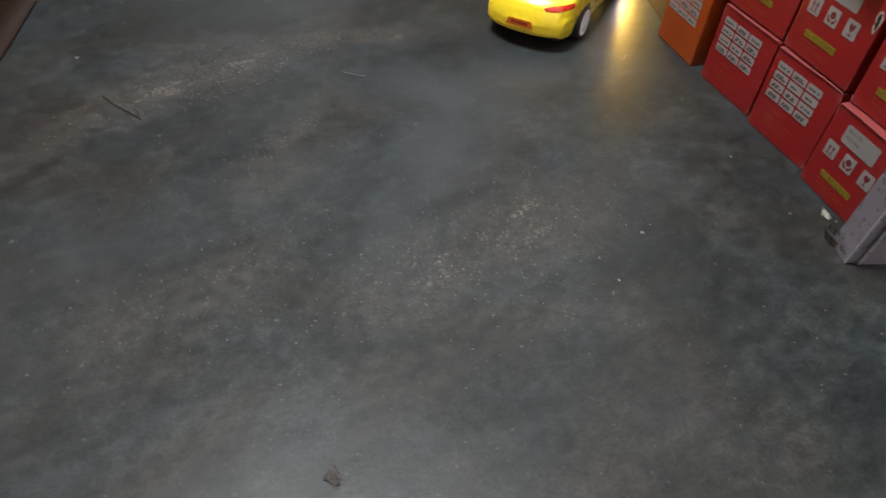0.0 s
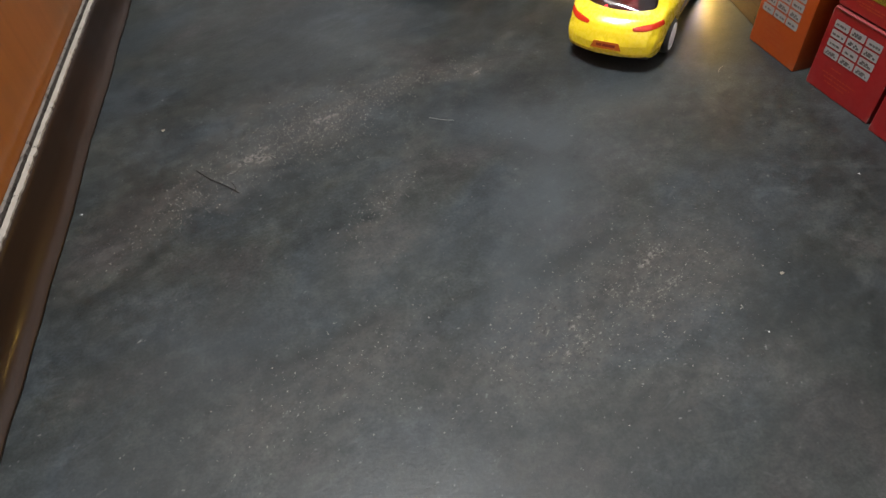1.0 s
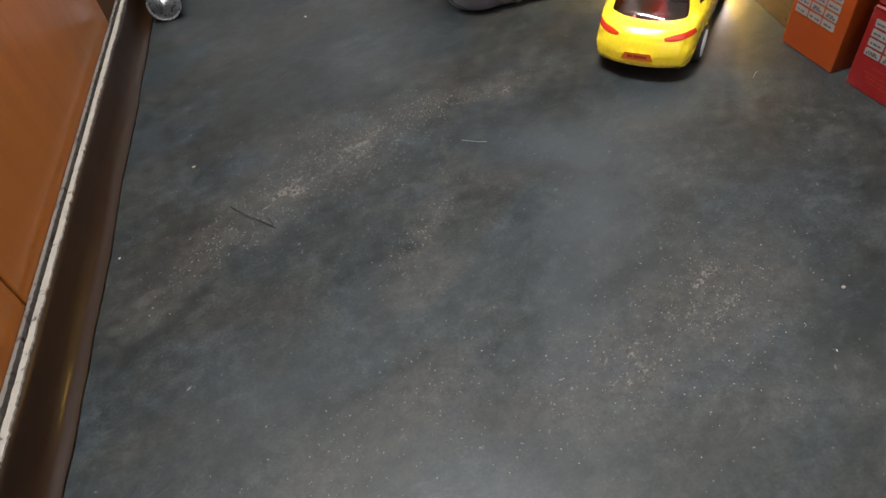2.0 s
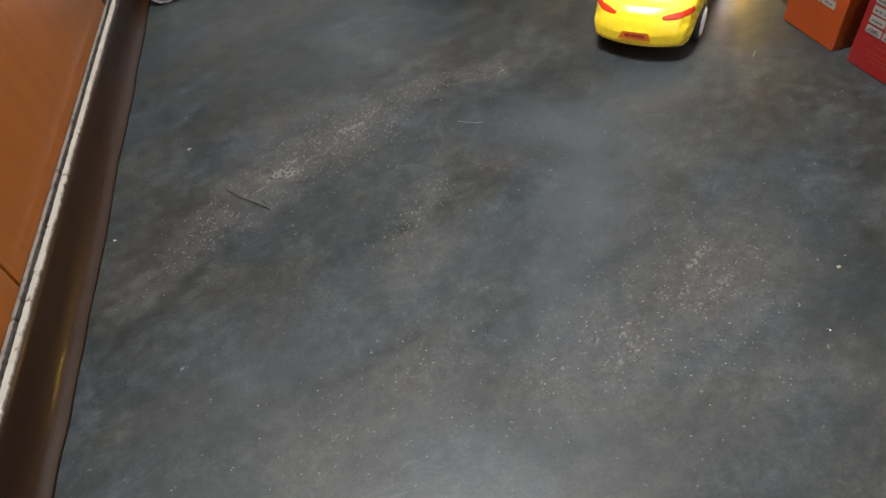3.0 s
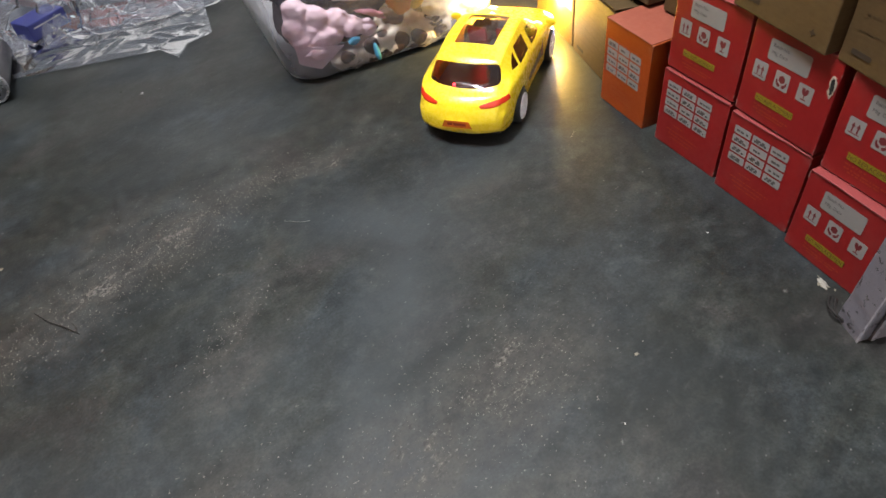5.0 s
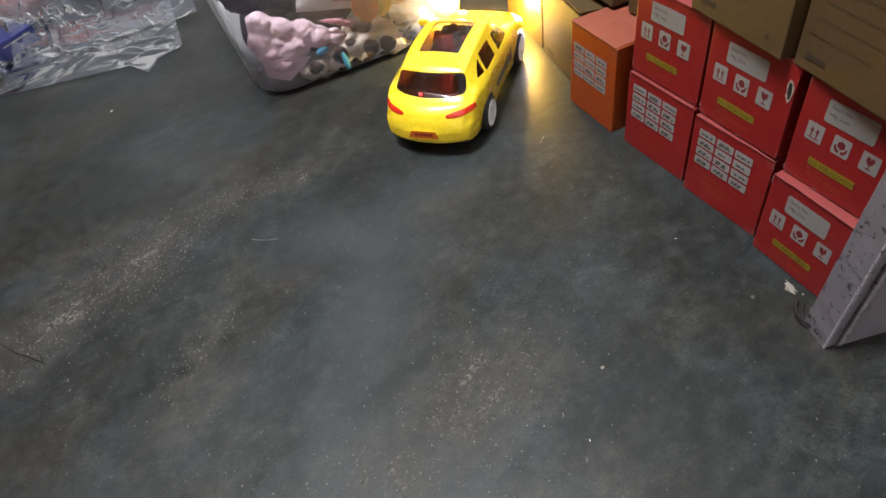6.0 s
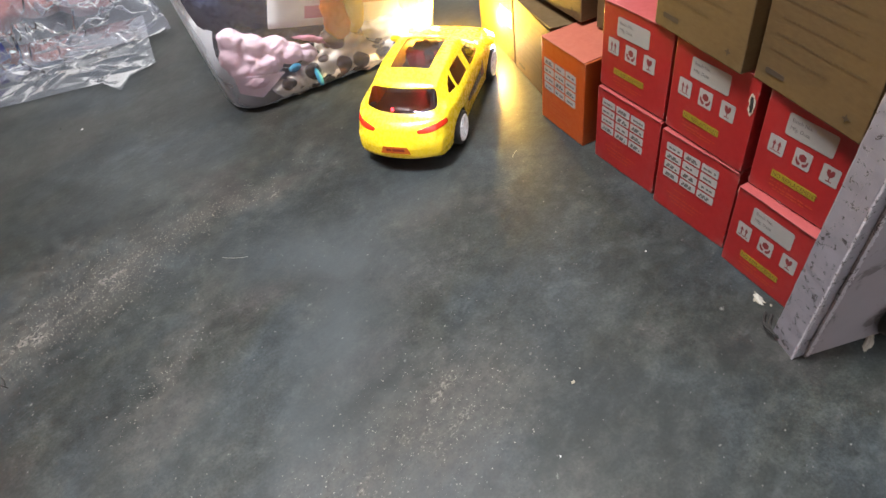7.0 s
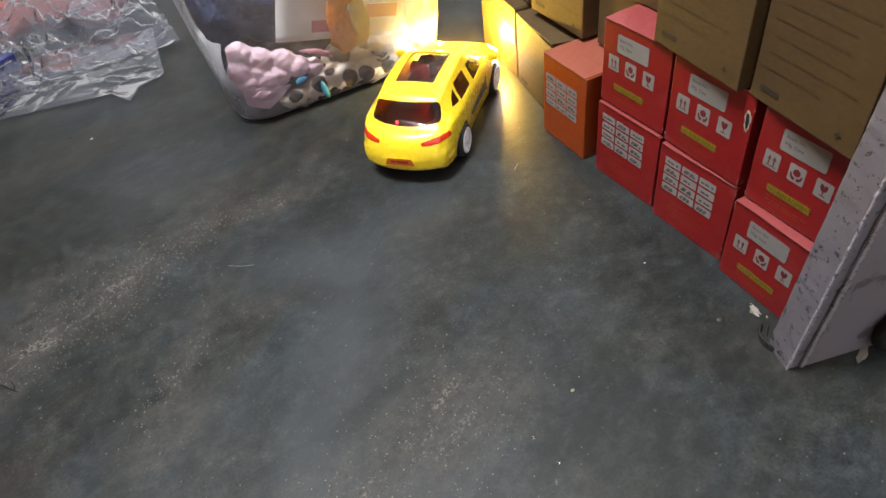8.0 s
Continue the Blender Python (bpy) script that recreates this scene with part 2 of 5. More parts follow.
    relief = maths(nodes, links, "ADD", maths(nodes, links, "MULTIPLY", fine, 0.6), maths(nodes, links, "MULTIPLY", maths(nodes, links, "ADD", grain, brush), 0.3))
    relief = maths(nodes, links, "ADD", relief, maths(nodes, links, "MULTIPLY", broken, 0.5))
    bump(nodes, links, bsdf, relief, 0.40, 0.0010)
    return mat


def wood_material(name, a, b, rough, coat, along="z"):
    mat, nodes, links, bsdf = material(name)
    stretch = {"z": (18, 18, 1.2), "y": (18, 1.2, 18)}[along]
    vec = coords(nodes, links, stretch)
    grain = noise_tex(nodes, links, vec, 1.6, 7, 0.6, 1.4)
    line = noise_tex(nodes, links, vec, 9, 4, 0.7, 0.4)
    tone = maths(nodes, links, "ADD", maths(nodes, links, "MULTIPLY", grain, 0.75), maths(nodes, links, "MULTIPLY", line, 0.25))
    links.new(mix(nodes, links, mapr(nodes, links, tone, 0.3, 0.7), a, b), bsdf.inputs["Base Color"])
    bsdf.inputs["Roughness"].default_value = rough
    bsdf.inputs["Coat Weight"].default_value, bsdf.inputs["Coat Roughness"].default_value = coat, 0.15
    bump(nodes, links, bsdf, line, 0.08, 0.0006)
    return mat


def flaked(name, paint, under, scale, amount, rough=0.55, stretch=(1, 1, 1)):
    """Old paint with chipped spots that show what lies under it."""
    mat, nodes, links, bsdf = material(name)
    vec = coords(nodes, links, stretch)
    chips = mapr(nodes, links, noise_tex(nodes, links, vec, scale, 8, 0.72, 0.5), amount, amount + 0.04)
    grime = noise_tex(nodes, links, vec, scale * 0.35, 5, 0.6)
    tone = mix(nodes, links, mapr(nodes, links, grime, 0.35, 0.75, 0, 0.6), paint, tuple(c * 0.62 for c in paint))
    links.new(mix(nodes, links, chips, tone, under), bsdf.inputs["Base Color"])
    bsdf.inputs["Roughness"].default_value = rough
    bump(nodes, links, bsdf, maths(nodes, links, "SUBTRACT", grime, chips), 0.5, 0.0012)
    return mat


def spotted(name, ground, spots, scale, low=0.52):
    """Printed plush: dark spots with soft edges on a pale ground."""
    mat, nodes, links, bsdf = material(name)
    vec = coords(nodes, links)
    vor = nodes.new("ShaderNodeTexVoronoi")
    vor.inputs["Scale"].default_value = scale
    wob = nodes.new("ShaderNodeVectorMath")
    wob.operation = "ADD"
    n = nodes.new("ShaderNodeTexNoise")
    n.inputs["Scale"].default_value = scale * 1.2
    links.new(vec, n.inputs["Vector"])
    s = nodes.new("ShaderNodeVectorMath")
    s.operation = "SCALE"
    s.inputs["Scale"].default_value = 0.012
    links.new(n.outputs["Color"], s.inputs[0])
    links.new(vec, wob.inputs[0])
    links.new(s.outputs[0], wob.inputs[1])
    links.new(wob.outputs[0], vor.inputs["Vector"])
    inside = mapr(nodes, links, vor.outputs["Distance"], low, low - 0.07)
    pick = ramp(nodes, links, noise_tex(nodes, links, vec, scale * 0.8, 1, 0.4), [(0.4, spots), (0.6, tuple(c * 0.35 + 0.02 for c in spots))])
    links.new(mix(nodes, links, inside, ground, pick), bsdf.inputs["Base Color"])
    bsdf.inputs["Roughness"].default_value = 0.9
    bsdf.inputs["Sheen Weight"].default_value = 0.4
    bump(nodes, links, bsdf, noise_tex(nodes, links, vec, 900, 2, 0.6), 0.4, 0.001)
    return mat


CEMENT = floor_material()
# darker coat for the unseen north wall, to lessen its reflection in floor and film
GLARE_DIM_PAINT = surface("glare_dim_paint", (0.46, 0.45, 0.45), (0.38, 0.37, 0.37), 0.7, 6, 0.5, bump_scale=60)
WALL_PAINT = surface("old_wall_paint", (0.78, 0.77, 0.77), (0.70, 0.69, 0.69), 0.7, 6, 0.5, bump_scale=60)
CEILING_PAINT = surface("ceiling_paint", (0.72, 0.72, 0.70), (0.62, 0.62, 0.60), 0.8, 4, 0.5)
VARNISH = wood_material("varnished_door_wood", (0.2365, 0.07671, 0.01244), (0.195, 0.0580, 0.0088), 0.34, 0.25, "z")
BROWN_WOOD = wood_material("dark_brown_board", (0.0205, 0.0088, 0.0034), (0.0115, 0.0050, 0.0022), 0.40, 0.08, "y")
for _wood in (VARNISH, BROWN_WOOD):
    _wood.node_tree.nodes["Principled BSDF"].inputs["Specular IOR Level"].default_value = 0.2
CHIPPED = flaked("chipped_white_edge", (0.270, 0.238, 0.198), (0.03785, 0.02208, 0.01262), 90, 0.585, 0.6)
GREY_EDGE = flaked("grey_painted_edge", (0.1262, 0.1072, 0.09147), (0.03154, 0.02019, 0.01262), 90, 0.54, 0.6)
POST_PAINT = flaked("flaking_lilac_white_paint", (0.165, 0.155, 0.176), (0.030, 0.026, 0.026), 120, 0.560, 0.5)
PARTITION = flaked("grimy_partition_paint", (0.185, 0.167, 0.186), (0.080, 0.070, 0.076), 13, 0.53, 0.65)
RIDGE_PAINT = flaked("cracked_white_paint", (0.300, 0.285, 0.310), (0.040, 0.034, 0.034), 210, 0.555, 0.6)
# near-black that stands in for shade in the groove and the carton's tear
BLACK = plain("gap_shade_black", (0.00757, 0.006939, 0.006308), 0.8)
RED_CARD = surface("red_printed_card", (0.238, 0.0090, 0.0085), (0.188, 0.0068, 0.0075), 0.42, 14, 0.5, bump_scale=40, bump_strength=0.12)
# lid cards are paler than the sides: light on the tops put into the colour
RED_LIT_TOP = surface("red_card_lit_top", (0.220, 0.0380, 0.0360), (0.190, 0.0290, 0.0290), 0.5, 14, 0.5)
ORANGE_CARD = surface("orange_printed_card", (0.296, 0.0503, 0.004687), (0.2604, 0.04154, 0.004687), 0.42, 14, 0.5, bump_scale=40, bump_strength=0.12)
# paler again for the lid, as lit from above
ORANGE_LIT_TOP = surface("orange_card_lit_top", (0.2491, 0.06862, 0.04099), (0.2234, 0.05586, 0.03484), 0.5, 14, 0.5)
KRAFT = surface("brown_kraft_board", (0.0700, 0.0385, 0.0078), (0.0555, 0.0300, 0.0058), 0.78, 10, 0.5, bump_scale=90, bump_strength=0.15, stretch=(1, 1, 3))
KRAFT_PRINT = plain("faded_brown_print", (0.0290, 0.0165, 0.0062), 0.85)
STICKER = surface("white_sticker_paper", (0.2422, 0.2346, 0.2227), (0.2113, 0.2031, 0.1955), 0.45, 60, 0.6)
LABEL = surface("pale_label_paper", (0.2264, 0.2151, 0.2031), (0.1955, 0.188, 0.1798), 0.5, 50, 0.6)
INK = plain("grey_ink", (0.085, 0.075, 0.072), 0.6)
RED_INK = plain("red_ink", (0.135, 0.016, 0.018), 0.5)
GOLD_INK = plain("dull_gold_ink", (0.30, 0.040, 0.012), 0.5)
STRIP_INK = plain("brown_strip_ink", (0.085, 0.040, 0.006), 0.5)
FAINT_PRINT = plain("faint_brown_print", (0.0570, 0.0308, 0.0064), 0.80)
STRIP_YELLOW = surface("olive_yellow_strip", (0.2145, 0.1672, 0.009462), (0.1766, 0.1325, 0.00757), 0.45, 60, 0.6)
SCUFF = surface("rubbed_card_edge", (0.34, 0.17, 0.15), (0.20, 0.06, 0.055), 0.9, 300, 0.6)
TORN = plain("torn_card_core", (0.3469, 0.2839, 0.2271), 0.9)


def scuffed(mat, pale, amount):
    """Wears the sharp edges of a card box down to its pale core, here and there."""
    nodes, links = mat.node_tree.nodes, mat.node_tree.links
    bsdf = nodes["Principled BSDF"]
    old = bsdf.inputs["Base Color"].links[0].from_socket
    vec = coords(nodes, links, world_space=True)
    edge = mapr(nodes, links, nodes.new("ShaderNodeNewGeometry").outputs["Pointiness"], 0.53, 0.60)
    rub = mapr(nodes, links, noise_tex(nodes, links, vec, 90, 5, 0.7), 0.46, 0.60)
    grime = mapr(nodes, links, noise_tex(nodes, links, vec, 22, 7, 0.7), 0.52, 0.72, 0.0, 0.10)
    dirty = mix(nodes, links, grime, old, tuple(c * 0.55 for c in pale))
    links.new(mix(nodes, links, maths(nodes, links, "MULTIPLY", maths(nodes, links, "MULTIPLY", edge, rub), amount), dirty, pale), bsdf.inputs["Base Color"])


for _card, _pale in ((RED_CARD, (0.40, 0.20, 0.18)), (ORANGE_CARD, (0.40, 0.24, 0.15)), (KRAFT, (0.16, 0.115, 0.065))):
    scuffed(_card, _pale, 0.45)

# ---- mesh helpers ----


def mesh_of(name, bm, mat, smooth=False):
    data = bpy.data.meshes.new(name)
    bm.to_mesh(data)
    bm.free()
    if mat is not None:
        data.materials.append(mat)
    if smooth:
        for p in data.polygons:
            p.use_smooth = True
    return data


def part(name, bm, mat, parent=None, label="", smooth=False, at=None):
    """Links a bmesh as one mesh object, under a thing or a part when one is given."""
    ob = new(name, mesh_of(name, bm, mat, smooth))
    if at is not None:
        ob.matrix_basis = at
    if parent is not None:
        ob.parent = parent
    if label:
        ob["label"] = label
    return ob


def slab(x0, x1, y0, y1, z0, z1, bevel=0.0, segments=2, cuts=0):
    bm = bmesh.new()
    bmesh.ops.create_cube(bm, size=1)
    for v in bm.verts:
        v.co = Vector((x0 + (v.co.x + 0.5) * (x1 - x0), y0 + (v.co.y + 0.5) * (y1 - y0), z0 + (v.co.z + 0.5) * (z1 - z0)))
    if cuts:
        bmesh.ops.subdivide_edges(bm, edges=bm.edges[:], cuts=cuts, use_grid_fill=True)
    if bevel:
        sharp = [e for e in bm.edges if len(e.link_faces) == 2 and e.calc_face_angle(0) > 0.5]
        bmesh.ops.bevel(bm, geom=sharp, offset=bevel, segments=segments, profile=0.6, affect="EDGES")
    return bm


def roughen(bm, amount, scale, seed=0.0):
    """Pushes vertices by smooth noise."""
    for v in bm.verts:
        v.co += noise.noise_vector(v.co * scale + Vector((seed, seed * 1.7, -seed))) * amount
    return bm


def lathe(profile, steps=32):
    """Turns (radius, height) pairs round the z axis."""
    bm = bmesh.new()
    rings = []
    for r, h in profile:
        rings.append([bm.verts.new((r * math.cos(a), r * math.sin(a), h)) for a in (2 * math.pi * i / steps for i in range(steps))])
    for a, b in zip(rings, rings[1:]):
        for i in range(steps):
            j = (i + 1) % steps
            bm.faces.new((a[i], a[j], b[j], b[i]))
    bm.faces.new(list(reversed(rings[0])))
    bm.faces.new(rings[-1])
    bmesh.ops.recalc_face_normals(bm, faces=bm.faces[:])
    return bm


def prism(points, depth):
    """A flat outline in the x-y plane, raised by depth."""
    bm = bmesh.new()
    low = [bm.verts.new((x, y, 0)) for x, y in points]
    high = [bm.verts.new((x, y, depth)) for x, y in points]
    bm.faces.new(list(reversed(low)))
    bm.faces.new(high)
    for i in range(len(points)):
        j = (i + 1) % len(points)
        bm.faces.new((low[i], low[j], high[j], high[i]))
    bmesh.ops.recalc_face_normals(bm, faces=bm.faces[:])
    return bm


def rounded(w, h, r, steps=4):
    """Outline of a rectangle from (0, 0) to (w, h) with round corners."""
    out = []
    for cx, cy, a0 in ((w - r, r, -90), (w - r, h - r, 0), (r, h - r, 90), (r, r, 180)):
        for i in range(steps + 1):
            a = radians(a0 + 90 * i / steps)
            out.append((cx + r * math.cos(a), cy + r * math.sin(a)))
    return out


def words(text, size, depth=0.0002, align="LEFT"):
    """Lettering as a mesh in the x-y plane."""
    curve = bpy.data.curves.new("lettering", "FONT")
    curve.body, curve.size, curve.extrude, curve.resolution_u, curve.align_x = text, size, depth, 2, align
    ob = bpy.data.objects.new("lettering", curve)
    scene.collection.objects.link(ob)
    data = bpy.data.meshes.new_from_object(ob.evaluated_get(bpy.context.evaluated_depsgraph_get()))
    bpy.data.objects.remove(ob)
    bpy.data.curves.remove(curve)
    bm = bmesh.new()
    bm.from_mesh(data)
    bpy.data.meshes.remove(data)
    return bm


def lump(rx, ry, rz, seed, rough_amount=0.18, detail=1.3, subdivisions=4):
    """A soft, uneven stuffed shape."""
    bm = bmesh.new()
    bmesh.ops.create_icosphere(bm, subdivisions=subdivisions, radius=1)
    off = Vector((seed * 3.1, seed * 1.3, seed * 2.2))
    for v in bm.verts:
        k = 1 + rough_amount * noise.noise(v.co * detail + off) + rough_amount * 0.35 * noise.noise(v.co * detail * 3 + off)
        k -= rough_amount * 0.6 * (1 - abs(noise.noise(v.co * detail * 1.3 + off * 2))) ** 8
        v.co = Vector((v.co.x * rx * k, v.co.y * ry * k, v.co.z * rz * k))
    return bm


def joined(*bms):
    out = bmesh.new()
    for bm in bms:
        data = bpy.data.meshes.new("joining")
        bm.to_mesh(data)
        bm.free()
        out.from_mesh(data)
        bpy.data.meshes.remove(data)
    return out


def moved(bm, m):
    bm.transform(m)
    return bm


def structure(name, bm, mat, label, at=None, smooth=False):
    return tagged(part(name, bm, mat, None, label, smooth, at), label, name.split("_")[0], kind="structure")


# ---- the room ----
structure("floor", slab(-1.6, 0.55, -1.22, 1.9, -0.1, 0), CEMENT, "smooth dark grey cement floor, dusty and worn in patches")
structure("ceiling", slab(-1.7, 0.65, -1.30, 2.0, 2.4, 2.5), CEILING_PAINT, "plain off-white painted ceiling of the room")
structure("wall_north", slab(-1.6, 0.55, 1.9, 2.0, 0, 2.4), GLARE_DIM_PAINT, "unseen wall of the room, darkened to cut glare")
# unseen wall set close and pale, to bounce light onto the car and tub
structure("wall_south", slab(-1.6, 0.55, -1.30, -1.22, 0, 2.4), WALL_PAINT, "unseen pale painted wall that closes the room")
structure("wall_east", slab(0.55, 0.65, -1.30, 2.0, 0, 2.4), WALL_PAINT, "plain grey painted wall behind the stacked cartons")
structure("wall_west", slab(-1.7, -1.6, -1.30, 2.0, 0, 2.4), WALL_PAINT, "unseen pale painted wall that closes the room")

# ceiling tube that lights the room
tube = tagged(part("tube_light", moved(lathe([(0.008, -0.6), (0.014, -0.595), (0.014, 0.595), (0.008, 0.6)], 16), pose(0, 0, 0, 90, 0, 0)), glow("tube_glow", (0.93, 0.97, 1.0), 4.0), None, "", True, pose(-0.95, 0.05, 2.37)), "white glowing tube light fixed under the ceiling", "light")

# ---- cupboard front with its raised board, on the door side ----
DOOR_SIDE = pose(-0.863, 0, 0, 0, 0, -6.8)   # local y along the board, local -x into the cupboard


def moulding(profile, y0, y1, steps, wave):
    """A profile in x and z drawn out along y, slightly wavy."""
    bm = bmesh.new()
    rows = []
    for i in range(steps + 1):
        y = y0 + (y1 - y0) * i / steps
        w = wave * (noise.noise(Vector((y * 7, 1, 0))) + 0.4 * noise.noise(Vector((y * 25, 3, 0))))
        rows.append([bm.verts.new((x + w * (1 - z / 0.07), y, z)) for x, z in profile])
    n = len(profile)
    for p, q in zip(rows, rows[1:]):
        for k in range(n):
            bm.faces.new((p[k], q[k], q[(k + 1) % n], p[(k + 1) % n]))
    bm.faces.new(rows[0]), bm.faces.new(rows[-1])
    bmesh.ops.recalc_face_normals(bm, faces=bm.faces[:])
    return bm


board = tagged(part("threshold_board", moulding([(-0.0225, 0), (-0.0225, 0.0560), (-0.0170, 0.0560), (-0.0155, 0.0545), (-0.0148, 0.0500), (-0.0142, 0.0320), (-0.0128, 0.0200), (-0.0090, 0.0100), (-0.0040, 0.0045), (0.0, 0.0030), (0.0006, 0.0)], -1.2, 1.1, 230, 0.0028), BROWN_WOOD, None, "", True, DOOR_SIDE), "dark brown wooden board with a worn white top edge", "threshold", kind="structure")


def ragged_strip(x0, x1, y0, y1, z0, z1, steps, seed, amount):
    """A thin strip along y with an uneven edge."""
    bm = bmesh.new()
    rnd = random.Random(seed)
    rows = []
    for i in range(steps + 1):
        y = y0 + (y1 - y0) * i / steps
        a, b = rnd.uniform(-amount, amount), rnd.uniform(-amount, amount)
        n = noise.noise(Vector((y * 9, seed, 0))) * amount * 1.5
        rows.append([bm.verts.new(c) for c in ((x0 + a * 0.4, y, z0), (x1 + b + n, y, z0), (x1 + b + n, y, z1), (x0 + a * 0.4, y, z1))])
    for p, q in zip(rows, rows[1:]):
        for k in range(4):
            bm.faces.new((p[k], q[k], q[(k + 1) % 4], p[(k + 1) % 4]))
    bm.faces.new(rows[0]), bm.faces.new(rows[-1])
    bmesh.ops.recalc_face_normals(bm, faces=bm.faces[:])
    return bm


part("worn_edge", ragged_strip(-0.0226, -0.0166, -1.2, 1.1, 0.0561, 0.0583, 700, 3, 0.0009), CHIPPED, board, "chipped whitish edge strip")
# groove floor blackened to look deep in shade
part("groove", slab(-0.0285, -0.0228, -1.2, 1.1, 0, 0.036), BLACK, board)
part("inner_edge", ragged_strip(-0.0325, -0.0287, -1.2, 1.1, 0, 0.057, 700, 7, 0.0006), GREY_EDGE, board, "greyish worn inner edge strip")


def door_leaf(y0, y1, label):
    leaf = tagged(part("cupboard_door", slab(-0.056, -0.0335, y0, y1, 0.050, 1.9, 0.003, 2), VARNISH, None, "", False, DOOR_SIDE), label, "door", "cupboard doors", "structure")
    part("bottom_edge", slab(-0.0545, -0.0345, y0 + 0.003, y1 - 0.003, 0.0485, 0.0499), BROWN_WOOD, leaf)
    return leaf


door_leaf(-0.0165, 0.545, "glossy orange-brown varnished wooden cupboard door, closed")
door_leaf(-0.62, -0.0195, "glossy orange-brown varnished wooden cupboard door, closed")
structure("cupboard_back", slab(-0.40, -0.38, -1.2, 1.1, 0, 1.9), BROWN_WOOD, "dark wooden inside of the cupboard", DOOR_SIDE)
structure("cupboard_side", slab(-0.38, -0.034, 1.08, 1.1, 0, 1.9), BROWN_WOOD, "dark wooden side of the cupboard", DOOR_SIDE)
structure("cupboard_floor", slab(-0.38, -0.0330, -1.2, 1.08, 0.0, 0.044), BROWN_WOOD, "dark wooden floor of the cupboard", DOOR_SIDE)
door_leaf(-1.2, -0.623, "glossy orange-brown varnished wooden cupboard door, closed")

# ---- partition with the flaking post at its end ----
PARTITION_AT = pose(-0.0525, -0.3475, 0, 2.8, 0, -15.6)   # local x along the partition, local y across it
partition = structure("partition_wall", roughen(slab(0.0125, 0.62, -0.0012, 0.021, -0.002, 2.1, 0, 2, 6), 0.0010, 9), PARTITION, "grimy grey painted partition beside the cartons", PARTITION_AT)
post_bm = slab(0, 0.012, 0.0, 0.028, -0.002, 2.1, 0.0016, 2, 0)
bmesh.ops.subdivide_edges(post_bm, edges=[e for e in post_bm.edges if abs(e.verts[0].co.z - e.verts[1].co.z) > 0.5], cuts=300, use_grid_fill=True)
for v in post_bm.verts:
    v.co += noise.noise_vector(v.co * 30) * 0.0003 + noise.noise_vector(v.co * 170) * 0.0005
post = tagged(part("door_post", post_bm, POST_PAINT, None, "", False, PARTITION_AT), "whitish door post with flaking dirty paint", "post", kind="structure")
part("paint_ridge", moved(ragged_strip(0.0112, 0.0150, 0.0, 1.2, -0.0026, -0.0006, 900, 11, 0.0013), Matrix(((1, 0, 0, 0), (0, 0, 1, 0), (0, 1, 0, 0), (0, 0, 0, 1)))), RIDGE_PAINT, post, "cracked line of whitish paint")
part("paint_ridge", moved(ragged_strip(-0.0004, 0.0012, 0.0, 1.2, -0.0010, 0.0006, 900, 12, 0.0012), Matrix(((1, 0, 0, 0), (0, 0, 1, 0), (0, 1, 0, 0), (0, 0, 0, 1)))), RIDGE_PAINT, post, "cracked line of whitish paint")

# ---- cartons ----
FACE = Matrix(((0, 0, -1, 0), (-1, 0, 0, 0), (0, 1, 0, 0), (0, 0, 0, 1)))   # flat x to the right and y up on a front that faces -x


def face_at(w, a, b, lift=0.0):
    """A spot on a carton's front: a to the right of its edge, b above its foot."""
    return Matrix.Translation((-0.00022 - lift, w / 2 - a, b)) @ FACE


def carton_body(w, d, h, mat, seed, name, label, at, group, top_mat=None, gap=0.0012):
    """A closed card box with a lid flap; its front lies at local x = 0, looking to -x."""
    bm = slab(0, d, -w / 2, w / 2, 0, h - 0.0014, 0.0014, 2, 5)
    for v in bm.verts:
        bulge = noise.noise(v.co * 14 + Vector((seed, 0, seed * 2))) * 0.0005
        v.co.x += abs(bulge) if v.co.x < d * 0.5 else -bulge
        v.co.y += noise.noise(v.co * 12 + Vector((0, seed, 5))) * 0.0007
    box = tagged(part(name, bm, mat, None, "", False, at), label, "carton", group)
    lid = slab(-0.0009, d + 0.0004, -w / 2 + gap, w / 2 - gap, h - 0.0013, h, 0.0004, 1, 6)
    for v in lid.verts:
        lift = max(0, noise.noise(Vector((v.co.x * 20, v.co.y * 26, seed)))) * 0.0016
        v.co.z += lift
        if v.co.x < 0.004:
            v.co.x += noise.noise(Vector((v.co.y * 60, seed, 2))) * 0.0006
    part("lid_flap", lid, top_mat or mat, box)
    return box


def dashes(length, h, depth, seed):
    """One row of print too small to read: short bars with gaps, as words have."""
    rnd = random.Random(seed)
    bms, x = [], 0.0
    while x < length - h * 0.6:
        step = min(rnd.uniform(0.9, 2.6) * h, length - x)
        bms.append(moved(prism([(0, 0), (step, 0), (step, h * rnd.uniform(0.75, 1.0)), (0, h)], depth), pose(x, 0, 0)))
        x += step + h * rnd.choice((0.35, 0.5, 1.1))
    return joined(*bms)


def bars(box, w, rows, mat, name="printed_line", h=0.0015):
    """Rows of print that cannot be read: a0, a1, b as lengths on the front."""
    for a0, a1, b in rows:
        part(name, moved(dashes(a1 - a0, h, 0.00003, round((a0 * 7 + b * 13) * 1e5)), face_at(w, a0, b)), mat, box)


